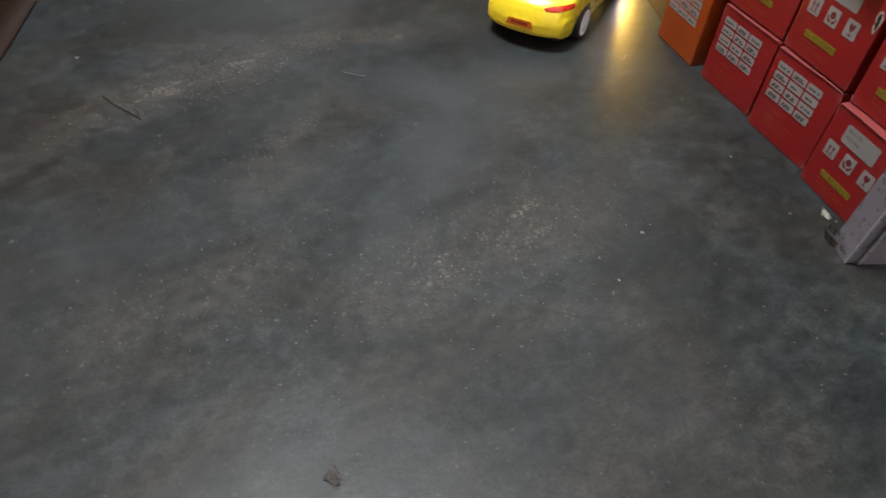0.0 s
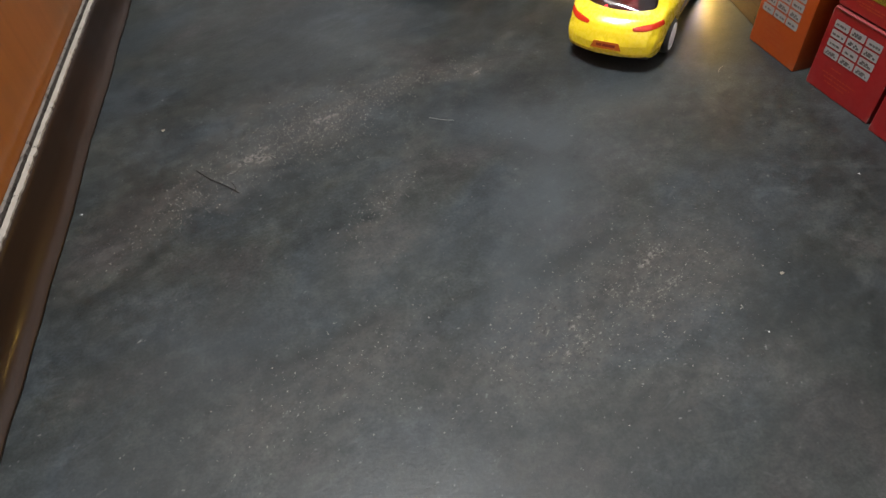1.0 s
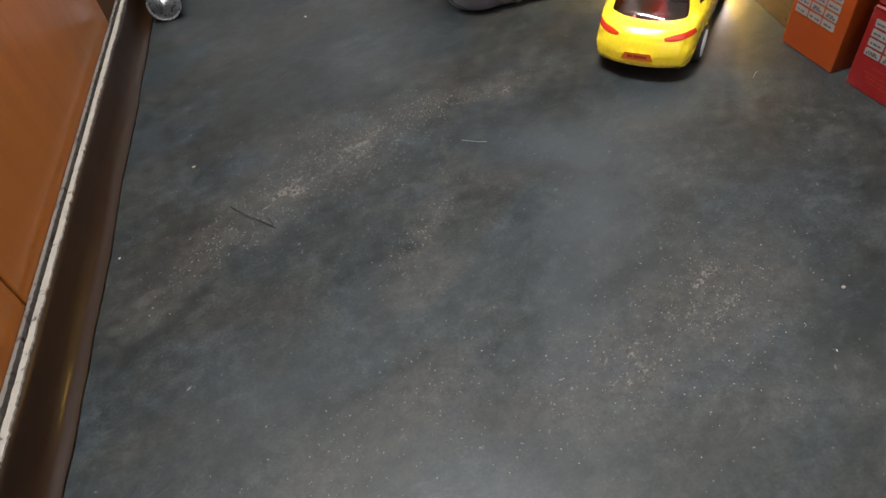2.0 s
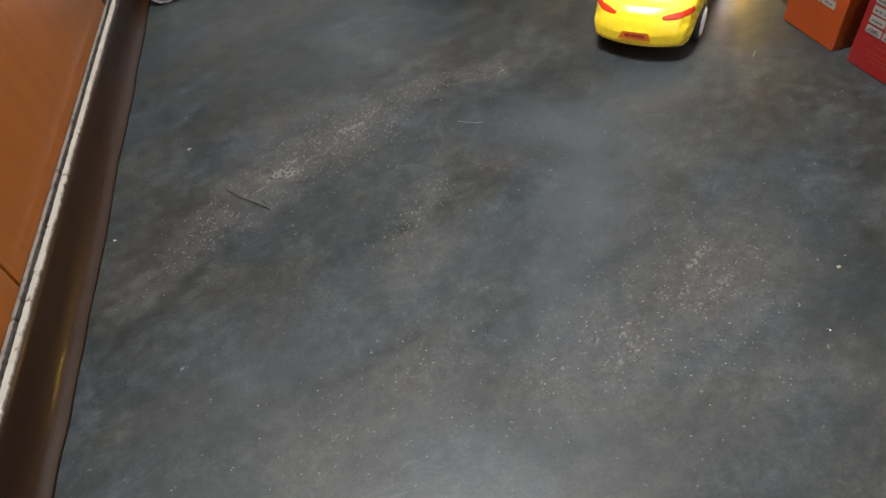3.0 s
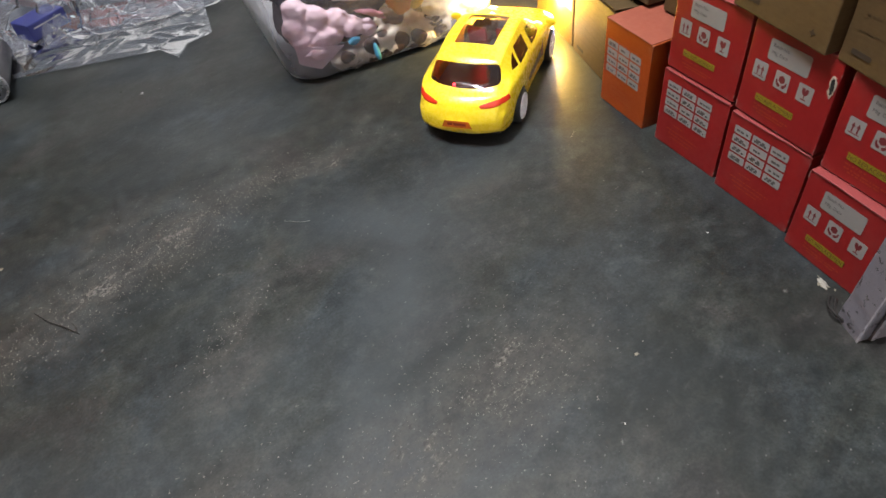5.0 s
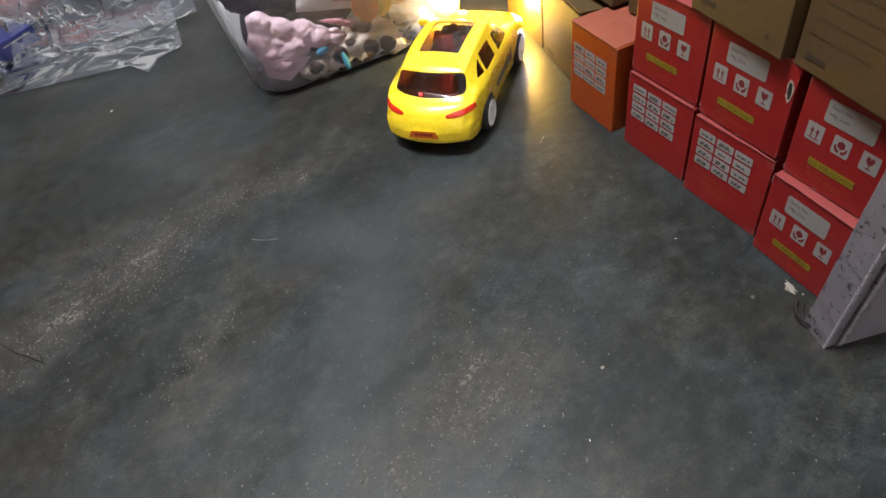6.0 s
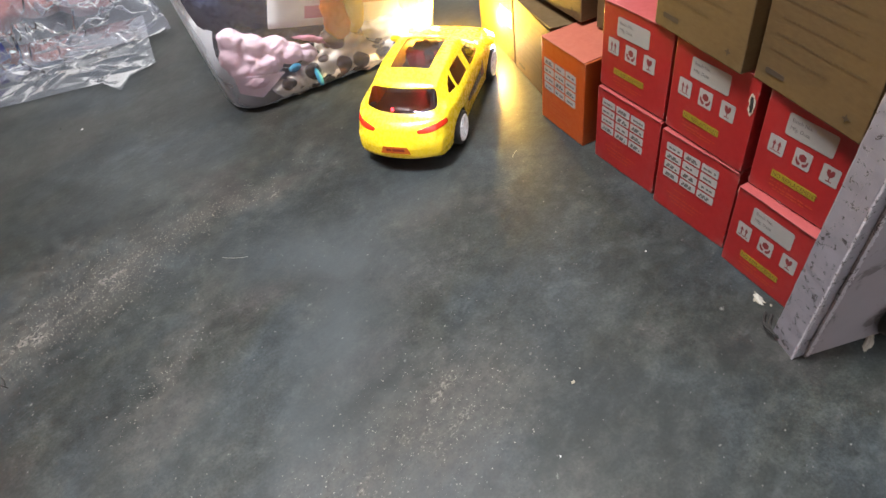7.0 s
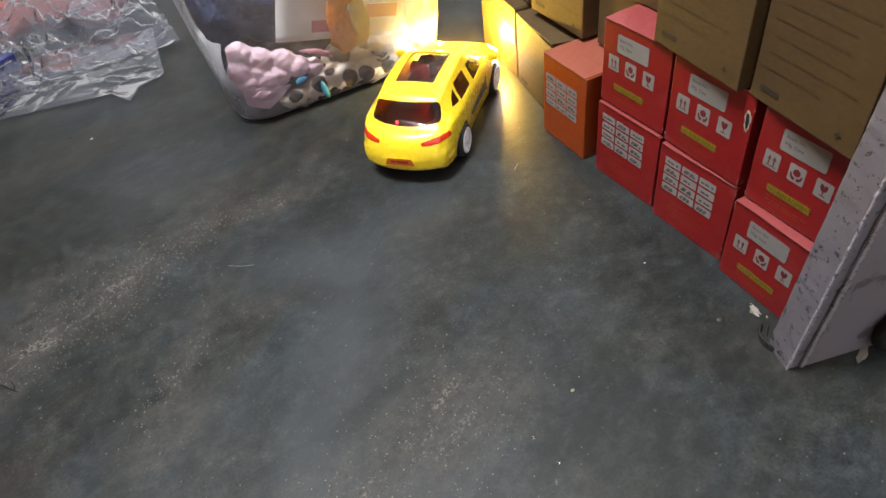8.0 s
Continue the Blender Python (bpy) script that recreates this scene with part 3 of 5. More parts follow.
def sticker_sheet(box, w, h, a0, a1, b0, b1, seed):
    rnd = random.Random(seed)
    cw, ch = (a1 - a0) * w / 3, (b1 - b0) * h / 4
    for i in range(3):
        for j in range(4):
            a, b = a0 * w + i * cw, b0 * h + j * ch
            st = part("sticker", prism(rounded(cw * 0.90, ch * 0.80, 0.001), 0.00012), STICKER, box, "", False, face_at(w, a, b) @ pose(0, 0, 0, 0, 0, rnd.uniform(-0.6, 0.6)))
            text = [(rnd.uniform(0.10, 0.22), rnd.uniform(0.70, 0.90), 0.34)]
            if rnd.random() < 0.35:
                text = [(0.2, 0.75, 0.48), (0.12, 0.84, 0.22)]
            part("print", joined(*[moved(dashes((q - p) * cw * 0.9, ch * 0.22, 0.0001, seed * 31 + i * 5 + j), pose(p * cw * 0.9, (r - 0.04) * ch * 0.8, 0.00012)) for p, q, r in text]), INK, st)


def arrow_icon(s):
    bms = []
    for cx in (0.33, 0.67):
        bms.append(moved(prism([(-0.045 * s, 0.2 * s), (0.045 * s, 0.2 * s), (0.045 * s, 0.55 * s), (0.13 * s, 0.55 * s), (0, 0.82 * s), (-0.13 * s, 0.55 * s), (-0.045 * s, 0.55 * s)], 0.0001), pose(cx * s, 0, 0)))
    bms.append(moved(prism([(0.15 * s, 0.11 * s), (0.85 * s, 0.11 * s), (0.85 * s, 0.16 * s), (0.15 * s, 0.16 * s)], 0.0001), pose(0, 0, 0)))
    return joined(*bms)


def cube_icon(s):
    cube = prism([(0.5 * s, 0.36 * s), (0.72 * s, 0.48 * s), (0.72 * s, 0.74 * s), (0.5 * s, 0.87 * s), (0.28 * s, 0.74 * s), (0.28 * s, 0.48 * s)], 0.0001)
    left = prism([(0.10 * s, 0.52 * s), (0.18 * s, 0.54 * s), (0.24 * s, 0.36 * s), (0.45 * s, 0.24 * s), (0.42 * s, 0.10 * s), (0.28 * s, 0.10 * s), (0.12 * s, 0.30 * s)], 0.0001)
    right = prism([((1 - x) * s, y * s) for x, y in ((0.10, 0.52), (0.18, 0.54), (0.24, 0.36), (0.45, 0.24), (0.42, 0.10), (0.28, 0.10), (0.12, 0.30))][::-1], 0.0001)
    return joined(cube, left, right)


def glass_icon(s):
    bowl = prism([(0.28 * s, 0.86 * s), (0.27 * s, 0.64 * s), (0.36 * s, 0.46 * s), (0.5 * s, 0.40 * s), (0.64 * s, 0.46 * s), (0.73 * s, 0.64 * s), (0.72 * s, 0.86 * s), (0.55 * s, 0.86 * s), (0.50 * s, 0.70 * s), (0.46 * s, 0.86 * s)], 0.0001)
    stem = prism([(0.47 * s, 0.18 * s), (0.53 * s, 0.18 * s), (0.53 * s, 0.42 * s), (0.47 * s, 0.42 * s)], 0.0001)
    foot = prism([(0.32 * s, 0.12 * s), (0.68 * s, 0.12 * s), (0.68 * s, 0.18 * s), (0.32 * s, 0.18 * s)], 0.0001)
    return joined(bowl, stem, foot)


def warning_front(box, w, h, seed):
    rnd = random.Random(seed)
    label = part("label", prism(rounded(0.47 * w, 0.21 * h, 0.0022), 0.00012), LABEL, box, "greyish white blank label", False, face_at(w, 0.225 * w, 0.675 * h))
    part("lettering", joined(moved(words("Batch No.", 0.0046, 0.00005), pose(0.0035, 0.0130, 0.00018)), moved(words("Mfg. Date", 0.0046, 0.00005), pose(0.0035, 0.0062, 0.00018))), INK, label)
    s = 0.165 * w
    for a, icon in ((0.105, arrow_icon), (0.37, cube_icon), (0.64, glass_icon)):
        back = part("handling_mark", prism(rounded(s, s * 1.08, 0.0012), 0.00012), STICKER, box, "white square handling mark", False, face_at(w, a * w, 0.44 * h))
        part("pictogram", moved(icon(s * 0.96), pose(s * 0.02, s * 0.05, 0.00012)), RED_INK, back)
    strip = part("notice_strip", prism([(0, 0), (0.46 * w, 0), (0.46 * w, 0.075 * h), (0, 0.075 * h)], 0.00010), STRIP_YELLOW, box, "olive yellow notice strip", False, face_at(w, 0.215 * w, 0.215 * h))
    part("lettering", moved(words("NO REPLACEMENT", 0.0064, 0.00004), Matrix.Translation((0.0010, 0.0013, 0.00016)) @ Matrix.Diagonal((0.80, 1, 1, 1))), STRIP_INK, strip)
    bars(box, w, [(0.22 * w, 0.44 * w, 0.170 * h), (0.22 * w, 0.68 * w, 0.125 * h), (0.27 * w, 0.60 * w, 0.095 * h)], GOLD_INK)


def sticker_front(box, w, h, seed):
    sticker_sheet(box, w, h, 0.09, 0.80, 0.44, 0.90, seed)
    bars(box, w, [(0.28 * w, 0.45 * w, 0.33 * h), (0.18 * w, 0.70 * w, 0.25 * h), (0.22 * w, 0.64 * w, 0.20 * h), (0.26 * w, 0.58 * w, 0.15 * h)], GOLD_INK)


RED_LABEL_A = "red printed card carton with rows of white stickers, on the floor"
RED_LABEL_B = "red printed card carton with white handling marks, stacked"
W, D, H = 0.0965, 0.13, 0.0955


def edge_scuffs(box, w, h, seed):
    """Small rubbed and torn spots along the upright and lower edges of a carton's front."""
    rnd = random.Random(900 + seed)
    for _ in range(7):
        side = rnd.choice((-1, 1))
        z = rnd.choice((rnd.uniform(0.003, 0.008), rnd.uniform(h - 0.010, h - 0.004), rnd.uniform(0.01, h - 0.01)))
        spot = lump(0.0006, 0.0007, rnd.uniform(0.0010, 0.0042), rnd.uniform(0, 50), 0.8, 2.2, 2)
        part("scuff", spot, SCUFF, box, "rubbed pale card", False, pose(0.0006, side * (w / 2 - 0.0006), z))
    for _ in range(3):
        spot = lump(0.0006, rnd.uniform(0.0015, 0.0045), 0.0005, rnd.uniform(0, 50), 0.8, 2.2, 2)
        part("scuff", spot, SCUFF, box, "rubbed pale card", False, pose(0.0005, rnd.uniform(-0.42, 0.42) * w, rnd.choice((0.0010, h - 0.0020))))


def red_carton(y, x, z, front, turn, seed, w=W, h=H, label=RED_LABEL_B):
    box = carton_body(w, D, h, RED_CARD, seed, "red_carton", label, pose(x, y, z, 0, 0, turn), "red cartons", RED_LIT_TOP)
    front(box, w, h, seed)
    edge_scuffs(box, w, h, seed)
    return box


red_carton(-0.0690, 0.004, 0, sticker_front, 0.4, 1, label=RED_LABEL_A)
red_carton(-0.1730, 0.000, 0, sticker_front, 0.6, 2, label=RED_LABEL_A)
red_carton(-0.2755, -0.0112, 0, warning_front, -3.3, 3, w=0.094, h=0.0925, label="red printed card carton with white handling marks, on the floor")
red_carton(-0.0690, 0.006, H + 0.002, warning_front, 0.2, 4)
u2 = red_carton(-0.1722, 0.001, H + 0.002, warning_front, -2.0, 5, label="red carton with a torn corner and handling marks, stacked")
red_carton(-0.2775, -0.003, 0.0940, warning_front, -1.8, 6, w=0.094, h=0.0955)
rnd = random.Random(5)
# pale torn card, and a black patch painted for the shaded hole in it
for half_w, half_h, mat, lift in ((0.0040, 0.0105, TORN, 0.0), (0.0021, 0.0078, BLACK, 0.00035)):
    ragged = []
    for k in range(26):
        a = 2 * math.pi * k / 26
        ragged.append((half_w * math.cos(a) * rnd.uniform(0.6, 1.1), half_h * math.sin(a) * rnd.uniform(0.8, 1.1)))
    part("torn_patch", prism(ragged, 0.0004), mat, u2, "torn bare card with a blackened hollow", False, face_at(W, W - 0.0046, 0.069, lift) @ pose(0, 0, 0, 0, 0, 6))

# orange carton at the end of the row
OW, OH = 0.0885, 0.1135
orange = carton_body(OW, 0.10, OH, ORANGE_CARD, 8, "orange_carton", "orange printed card carton with rows of white stickers", pose(0.0035, 0.0445, 0, 0, 0, -2.5), "", ORANGE_LIT_TOP)
sticker_sheet(orange, OW, OH, 0.08, 0.84, 0.40, 0.80, 21)
bars(orange, OW, [(0.42 * OW, 0.52 * OW, 0.33 * OH), (0.20 * OW, 0.72 * OW, 0.27 * OH), (0.26 * OW, 0.68 * OW, 0.22 * OH), (0.30 * OW, 0.60 * OW, 0.17 * OH), (0.22 * OW, 0.66 * OW, 0.12 * OH)], GOLD_INK)


def brown_carton(x, y, z, w, d, h, turn, seed, label, lines=True, tilt=0.0):
    box = carton_body(w, d, h, KRAFT, seed, "brown_carton", label, pose(x, y, z, tilt, 0, turn), "brown cartons", KRAFT)
    if lines:
        rnd = random.Random(seed)
        mark = prism(rounded(0.185 * w, 0.0046, 0.0016), 0.00015)
        part("print_block", mark, KRAFT_PRINT, box, "", False, face_at(w, 0.10 * w, 0.085 * h))
        star = prism([(0.0022 * (1.6 if i % 2 == 0 else 0.7) * math.cos(i * math.pi / 4), 0.0022 * (1.6 if i % 2 == 0 else 0.7) * math.sin(i * math.pi / 4)) for i in range(8)], 0.00015)
        part("print_mark", star, KRAFT_PRINT, box, "", False, face_at(w, 0.84 * w, 0.10 * h))
        rows = []
        for i in range(7):
            b = (0.24 + 0.105 * i) * h
            rows.append((rnd.uniform(0.08, 0.2) * w, rnd.uniform(0.55, 0.93) * w, b))
        bars(box, w, rows, FAINT_PRINT, h=0.0017)
    return box


BK = "plain brown cardboard carton with faint print"
brown_carton(-0.0045, -0.1505, 0.1945, 0.114, 0.14, 0.125, -7.5, 31, BK + ", on the red cartons")
brown_carton(-0.0100, -0.2640, 0.1905, 0.108, 0.14, 0.125, -9.5, 32, BK + ", on the red cartons")
brown_carton(0.048, -0.045, 0.1945, 0.085, 0.12, 0.11, 0.0, 33, BK + ", behind the red cartons", False)
far_carton = brown_carton(0.0665, 0.290, 0, 0.135, 0.14, 0.109, -10.5, 34, "brown cardboard carton with a small white label, on the floor", False)
ticket = part("label", prism(rounded(0.042, 0.024, 0.0006), 0.00012), LABEL, far_carton, "small white printed label", False, face_at(0.135, 0.0885, 0.0525))
for k in range(5):
    part("printed_line", moved(dashes(0.034 - 0.004 * (k % 3), 0.0018, 0.0001, 60 + k), pose(0.003, 0.0025 + 0.0041 * k, 0.00012)), INK, ticket)
k2 = brown_carton(0.0395, 0.1570, 0, 0.125, 0.14, 0.106, -12.0, 35, "brown cardboard carton with a lifted flap, on the floor")
brown_carton(0.0560, 0.1310, 0.1185, 0.120, 0.13, 0.115, -4.0, 36, BK + ", stacked on another carton")
brown_carton(0.0820, 0.2720, 0.1115, 0.110, 0.13, 0.115, -10.0, 37, BK + ", stacked on another carton", False)
brown_carton(0.0620, 0.0200, 0.1165, 0.070, 0.06, 0.125, 0.0, 38, BK + ", standing on the orange carton", False)
flap = slab(-0.001, 0.045, -0.06, 0.06, 0, 0.0014, 0.0004, 1, 6)
for v in flap.verts:
    v.co.z += 0.008 * max(0.0, (0.03 - v.co.y) / 0.09) * (0.5 - 0.4 * v.co.x / 0.045) - 0.0008
part("lifted_flap", flap, KRAFT, k2, "lifted card flap", False, Matrix.Translation((0, 0, 0.1065)))

# ---- toy car ----
CAR_YELLOW = surface("yellow_moulded_plastic", (0.94, 0.71, 0.030), (0.92, 0.68, 0.026), 0.28, 20, 0.6, coat=0.6, specular=0.5)
_n, _l = CAR_YELLOW.node_tree.nodes, CAR_YELLOW.node_tree.links
_thin, _mix = _n.new("ShaderNodeBsdfTranslucent"), _n.new("ShaderNodeMixShader")
_thin.inputs[0].default_value, _mix.inputs[0].default_value = (0.94, 0.72, 0.02, 1), 0.10
_l.new(_n["Principled BSDF"].outputs[0], _mix.inputs[1]), _l.new(_thin.outputs[0], _mix.inputs[2]), _l.new(_mix.outputs[0], _n["Material Output"].inputs[0])
TINT = material("smoked_window_plastic")[0]
TINT.node_tree.nodes.remove(TINT.node_tree.nodes["Principled BSDF"])
_n, _l = TINT.node_tree.nodes, TINT.node_tree.links
_clear, _gloss, _mix, _fres = _n.new("ShaderNodeBsdfTransparent"), _n.new("ShaderNodeBsdfGlossy"), _n.new("ShaderNodeMixShader"), _n.new("ShaderNodeFresnel")
_clear.inputs[0].default_value, _gloss.inputs["Roughness"].default_value, _fres.inputs[0].default_value = (0.36, 0.19, 0.18, 1), 0.05, 1.7
_l.new(_fres.outputs[0], _mix.inputs[0]), _l.new(_clear.outputs[0], _mix.inputs[1]), _l.new(_gloss.outputs[0], _mix.inputs[2]), _l.new(_mix.outputs[0], _n["Material Output"].inputs[0])
TYRE = surface("black_rubber", (0.018, 0.018, 0.018), (0.028, 0.027, 0.026), 0.7, 80, 0.5)
RIM = surface("pale_silver_plastic", (0.82, 0.83, 0.87), (0.74, 0.75, 0.79), 0.35, 60, 0.5)
RIM_DARK = plain("rim_shadow_grey", (0.16, 0.16, 0.17), 0.5)
CABIN = plain("dark_cabin_plastic", (0.035, 0.028, 0.026), 0.5)
TAIL_RED = plain("red_tail_lamp_plastic", (0.62, 0.035, 0.012), 0.18)
CHROME = plain("chrome_foil", (0.85, 0.85, 0.88), 0.12, 1.0)
PLATE_ORANGE = plain("orange_plate_sticker", (0.55, 0.13, 0.01), 0.4)
DECAL_RED = plain("dark_red_decal", (0.22, 0.020, 0.012), 0.35)
DECAL_GREY = surface("grey_decal_print", (0.26, 0.21, 0.17), (0.16, 0.13, 0.11), 0.35, 120, 0.6)
DECAL_BLACK = plain("black_decal_print", (0.03, 0.022, 0.02), 0.35)
DECAL_WHITE = plain("white_decal_print", (0.62, 0.58, 0.52), 0.4)
UNDERSIDE = plain("black_chassis_plastic", (0.03, 0.03, 0.03), 0.6)
HEADLAMP = glow("lit_lens_and_fender", (1.0, 0.86, 0.50), 26.0)
SEAT = plain("maroon_seat_plastic", (0.16, 0.03, 0.03), 0.5)
CABIN_GLOW = glow("red_cabin_lamp", (1.0, 0.05, 0.07), 25.0)
CABIN_GLOW_WARM = glow("amber_cabin_lamp", (1.0, 0.25, 0.04), 60.0)
CAR_AT = pose(-0.0917, 0.2050, 0, 0, 0, 43.1)   # local x ahead, y to the car's left, z up


def smooth_curve(*pairs):
    """A smooth curve through (place, value) pairs."""
    xs, ys = np.array([p[0] for p in pairs]), np.array([p[1] for p in pairs])
    slope = np.gradient(ys, xs)
    for i in range(1, len(xs) - 1):
        if (ys[i] - ys[i - 1]) * (ys[i + 1] - ys[i]) <= 0:
            slope[i] = 0

    def value(x):
        i = int(np.clip(np.searchsorted(xs, x) - 1, 0, len(xs) - 2))
        h = xs[i + 1] - xs[i]
        t = min(max((x - xs[i]) / h, 0), 1)
        a, b, c, d = (1 + 2 * t) * (1 - t) ** 2, t * (1 - t) ** 2, t * t * (3 - 2 * t), t * t * (t - 1)
        return a * ys[i] + b * h * slope[i] + c * ys[i + 1] + d * h * slope[i + 1]
    return value


# the car's lines along its length, in metres
TOP = smooth_curve((-0.151, 0.036), (-0.150, 0.045), (-0.147, 0.0530), (-0.140, 0.0610), (-0.128, 0.0670), (-0.122, 0.0705), (-0.112, 0.0795), (-0.103, 0.0882), (-0.097, 0.0930), (-0.085, 0.0965), (-0.05, 0.1015), (-0.015, 0.1025), (0.010, 0.0990), (0.022, 0.0935), (0.045, 0.0780), (0.064, 0.0672), (0.073, 0.0645), (0.100, 0.0605), (0.125, 0.0540), (0.138, 0.0465), (0.145, 0.0380), (0.148, 0.0310))
FOOT = smooth_curve((-0.151, 0.0215), (-0.148, 0.0190), (-0.138, 0.0172), (-0.11, 0.0160), (-0.05, 0.0115), (0.05, 0.0115), (0.11, 0.0120), (0.135, 0.0140), (0.145, 0.0170), (0.148, 0.0210))
WIDE = smooth_curve((-0.151, 0.0500), (-0.1495, 0.0530), (-0.146, 0.0552), (-0.138, 0.0575), (-0.120, 0.0600), (-0.100, 0.0617), (-0.08, 0.0630), (0.0, 0.0612), (0.08, 0.0630), (0.110, 0.0605), (0.130, 0.0530), (0.141, 0.0420), (0.148, 0.0220))
SHOULDER = smooth_curve((-0.151, 0.0330), (-0.147, 0.0460), (-0.140, 0.0550), (-0.128, 0.0625), (-0.110, 0.0680), (-0.05, 0.0680), (0.0, 0.0655), (0.05, 0.0620), (0.08, 0.0580), (0.110, 0.0515), (0.130, 0.0440), (0.145, 0.0335), (0.148, 0.0285))
ROOF_WIDE = smooth_curve((-0.151, 0.0450), (-0.147, 0.0490), (-0.138, 0.0490), (-0.124, 0.0465), (-0.105, 0.0435), (-0.05, 0.0445), (0.0, 0.0435), (0.035, 0.0455), (0.065, 0.0490), (0.09, 0.0475), (0.125, 0.0400), (0.148, 0.0120))


def section(x, steps):
    """Half a cross-section of the body, from the sill up to the middle of the roof."""
    top, foot, wide, sh, rw = TOP(x), FOOT(x), WIDE(x), SHOULDER(x), ROOF_WIDE(x)
    sh = min(sh, top - 0.0015)
    crown = min(0.0085, (top - sh) * 0.30)
    tuck = 0.93 + 0.03 * min(max((-0.095 - x) / 0.03, 0), 1)
    keys = [Vector((wide * tuck, foot, 0)), Vector((wide * (tuck + 0.99) / 2, foot + (sh - foot) * 0.22, 0)), Vector((wide, foot + (sh - foot) * 0.55, 0)),
            Vector((wide * 0.99, foot + (sh - foot) * 0.85, 0)), Vector((wide * 0.945, sh, 0)),
            Vector((rw + (wide * 0.945 - rw) * 0.42, sh + (top - crown - sh) * 0.55, 0)), Vector((rw, top - crown, 0)),
            Vector((rw * 0.90, top - crown * 0.42, 0)), Vector((rw * 0.5, top - crown * 0.10, 0)), Vector((0, top, 0))]
    out = []
    n = len(keys) - 1
    for i in range(steps + 1):
        s = i / steps * n
        k = min(int(s), n - 1)
        t = s - k
        p0 = keys[k - 1] if k else keys[0] * 2 - keys[1]
        p3 = keys[k + 2] if k + 2 <= n else Vector((-keys[n - 1].x, keys[n - 1].y, 0))
        p1, p2 = keys[k], keys[k + 1]
        out.append(0.5 * (2 * p1 + (p2 - p0) * t + (2 * p0 - 5 * p1 + 4 * p2 - p3) * t * t + (3 * p1 - p0 - 3 * p2 + p3) * t ** 3))
    return out


def shape_tail(co):
    """The bumper stands proud of the tailgate, and the tail is round in plan."""
    back = min(max((-0.098 - co.x) / 0.030, 0), 1)
    low = min(max((0.0460 - co.z) / 0.0040, 0), 1) * back
    lip = min(max((0.0255 - co.z) / 0.0035, 0), 1) * back
    co.x -= 0.0026 * low - 0.0018 * lip
    co.y *= 1 + 0.016 * low - 0.016 * lip
    bend = min(max((-0.088 - co.x) / 0.060, 0), 1)
    co.x += 0.018 * bend * (min(abs(co.y), 0.062) / 0.058) ** 2.4


def body_shell():
    bm = bmesh.new()
    xs = list(np.linspace(-0.151, -0.144, 8)) + list(np.linspace(-0.142, -0.094, 25)) + list(np.linspace(-0.091, 0.128, 70)) + list(np.linspace(0.130, 0.148, 13))
    rows = []
    for x in xs:
        half = section(x, 45)
        row = [bm.verts.new((x, -p.x, p.y)) for p in half[:-1]] + [bm.verts.new((x, p.x, p.y)) for p in reversed(half)]
        rows.append(row)
    for a, b in zip(rows, rows[1:]):
        for i in range(len(a) - 1):
            bm.faces.new((a[i], a[i + 1], b[i + 1], b[i]))
    # both ends are closed by a grid, so that they can be rounded
    for row in (rows[0], rows[-1]):
        m, parts = len(row) // 2, 14
        lines = []
        for i in range(m):
            p, q = row[i], row[len(row) - 1 - i]
            inner = [bm.verts.new(p.co.lerp(q.co, k / parts)) for k in range(1, parts)]
            lines.append([p] + inner + [q])
        for p, q in zip(lines, lines[1:]):
            for k in range(parts):
                bm.faces.new((p[k], p[k + 1], q[k + 1], q[k]))
        tip = row[m]
        for k in range(parts):
            bm.faces.new((lines[-1][k], lines[-1][k + 1], tip))
    for v in bm.verts:
        shape_tail(v.co)
    bmesh.ops.recalc_face_normals(bm, faces=bm.faces[:])
    return bm


def round_corners(points, r, steps=4):
    """An outline with its corners rounded."""
    out = []
    n = len(points)
    for i in range(n):
        p, a, b = Vector(points[i]), Vector(points[i - 1]), Vector(points[(i + 1) % n])
        ra = min(r, (a - p).length * 0.45, (b - p).length * 0.45)
        p0, p1 = p + (a - p).normalized() * ra, p + (b - p).normalized() * ra
        for k in range(steps + 1):
            t = k / steps
            out.append(p0 * (1 - t) ** 2 + p * 2 * t * (1 - t) + p1 * t * t)
    return out


def cut_out(bm, outline, axes, keep):
    """Cuts a convex outline, seen along one axis, out of the shell; gives the cut piece as its own bmesh."""
    i, j = axes
    pts = [Vector((p[0], p[1])) for p in outline]
    area = sum(pts[k - 1].x * pts[k].y - pts[k].x * pts[k - 1].y for k in range(len(pts)))
    if area < 0:
        pts.reverse()
    lo = Vector((min(p.x for p in pts), min(p.y for p in pts))) - Vector((0.004, 0.004))
    hi = Vector((max(p.x for p in pts), max(p.y for p in pts))) + Vector((0.004, 0.004))

    def near(f):
        c = f.calc_center_median()
        return keep(c) and lo.x < c[i] < hi.x and lo.y < c[j] < hi.y

    def inside(c, slack):
        q = Vector((c[i], c[j]))
        return all((b - a).cross(q - a) > -slack for a, b in zip(pts, pts[1:] + pts[:1]) if (b - a).length > 1e-7)

    for a, b in zip(pts, pts[1:] + pts[:1]):
        d = b - a
        if d.length < 1e-7:
            continue
        normal = Vector((0, 0, 0))
        normal[i], normal[j] = d.y, -d.x
        place = Vector((0, 0, 0))
        place[i], place[j] = a.x, a.y
        faces = [f for f in bm.faces if near(f)]
        geom = faces + list({e for f in faces for e in f.edges}) + list({v for f in faces for v in f.verts})
        bmesh.ops.bisect_plane(bm, geom=geom, plane_co=place, plane_no=normal.normalized(), dist=1e-7)
    picked = [f for f in bm.faces if near(f) and inside(f.calc_center_median(), 1e-12)]
    piece = bmesh.new()
    made = {}
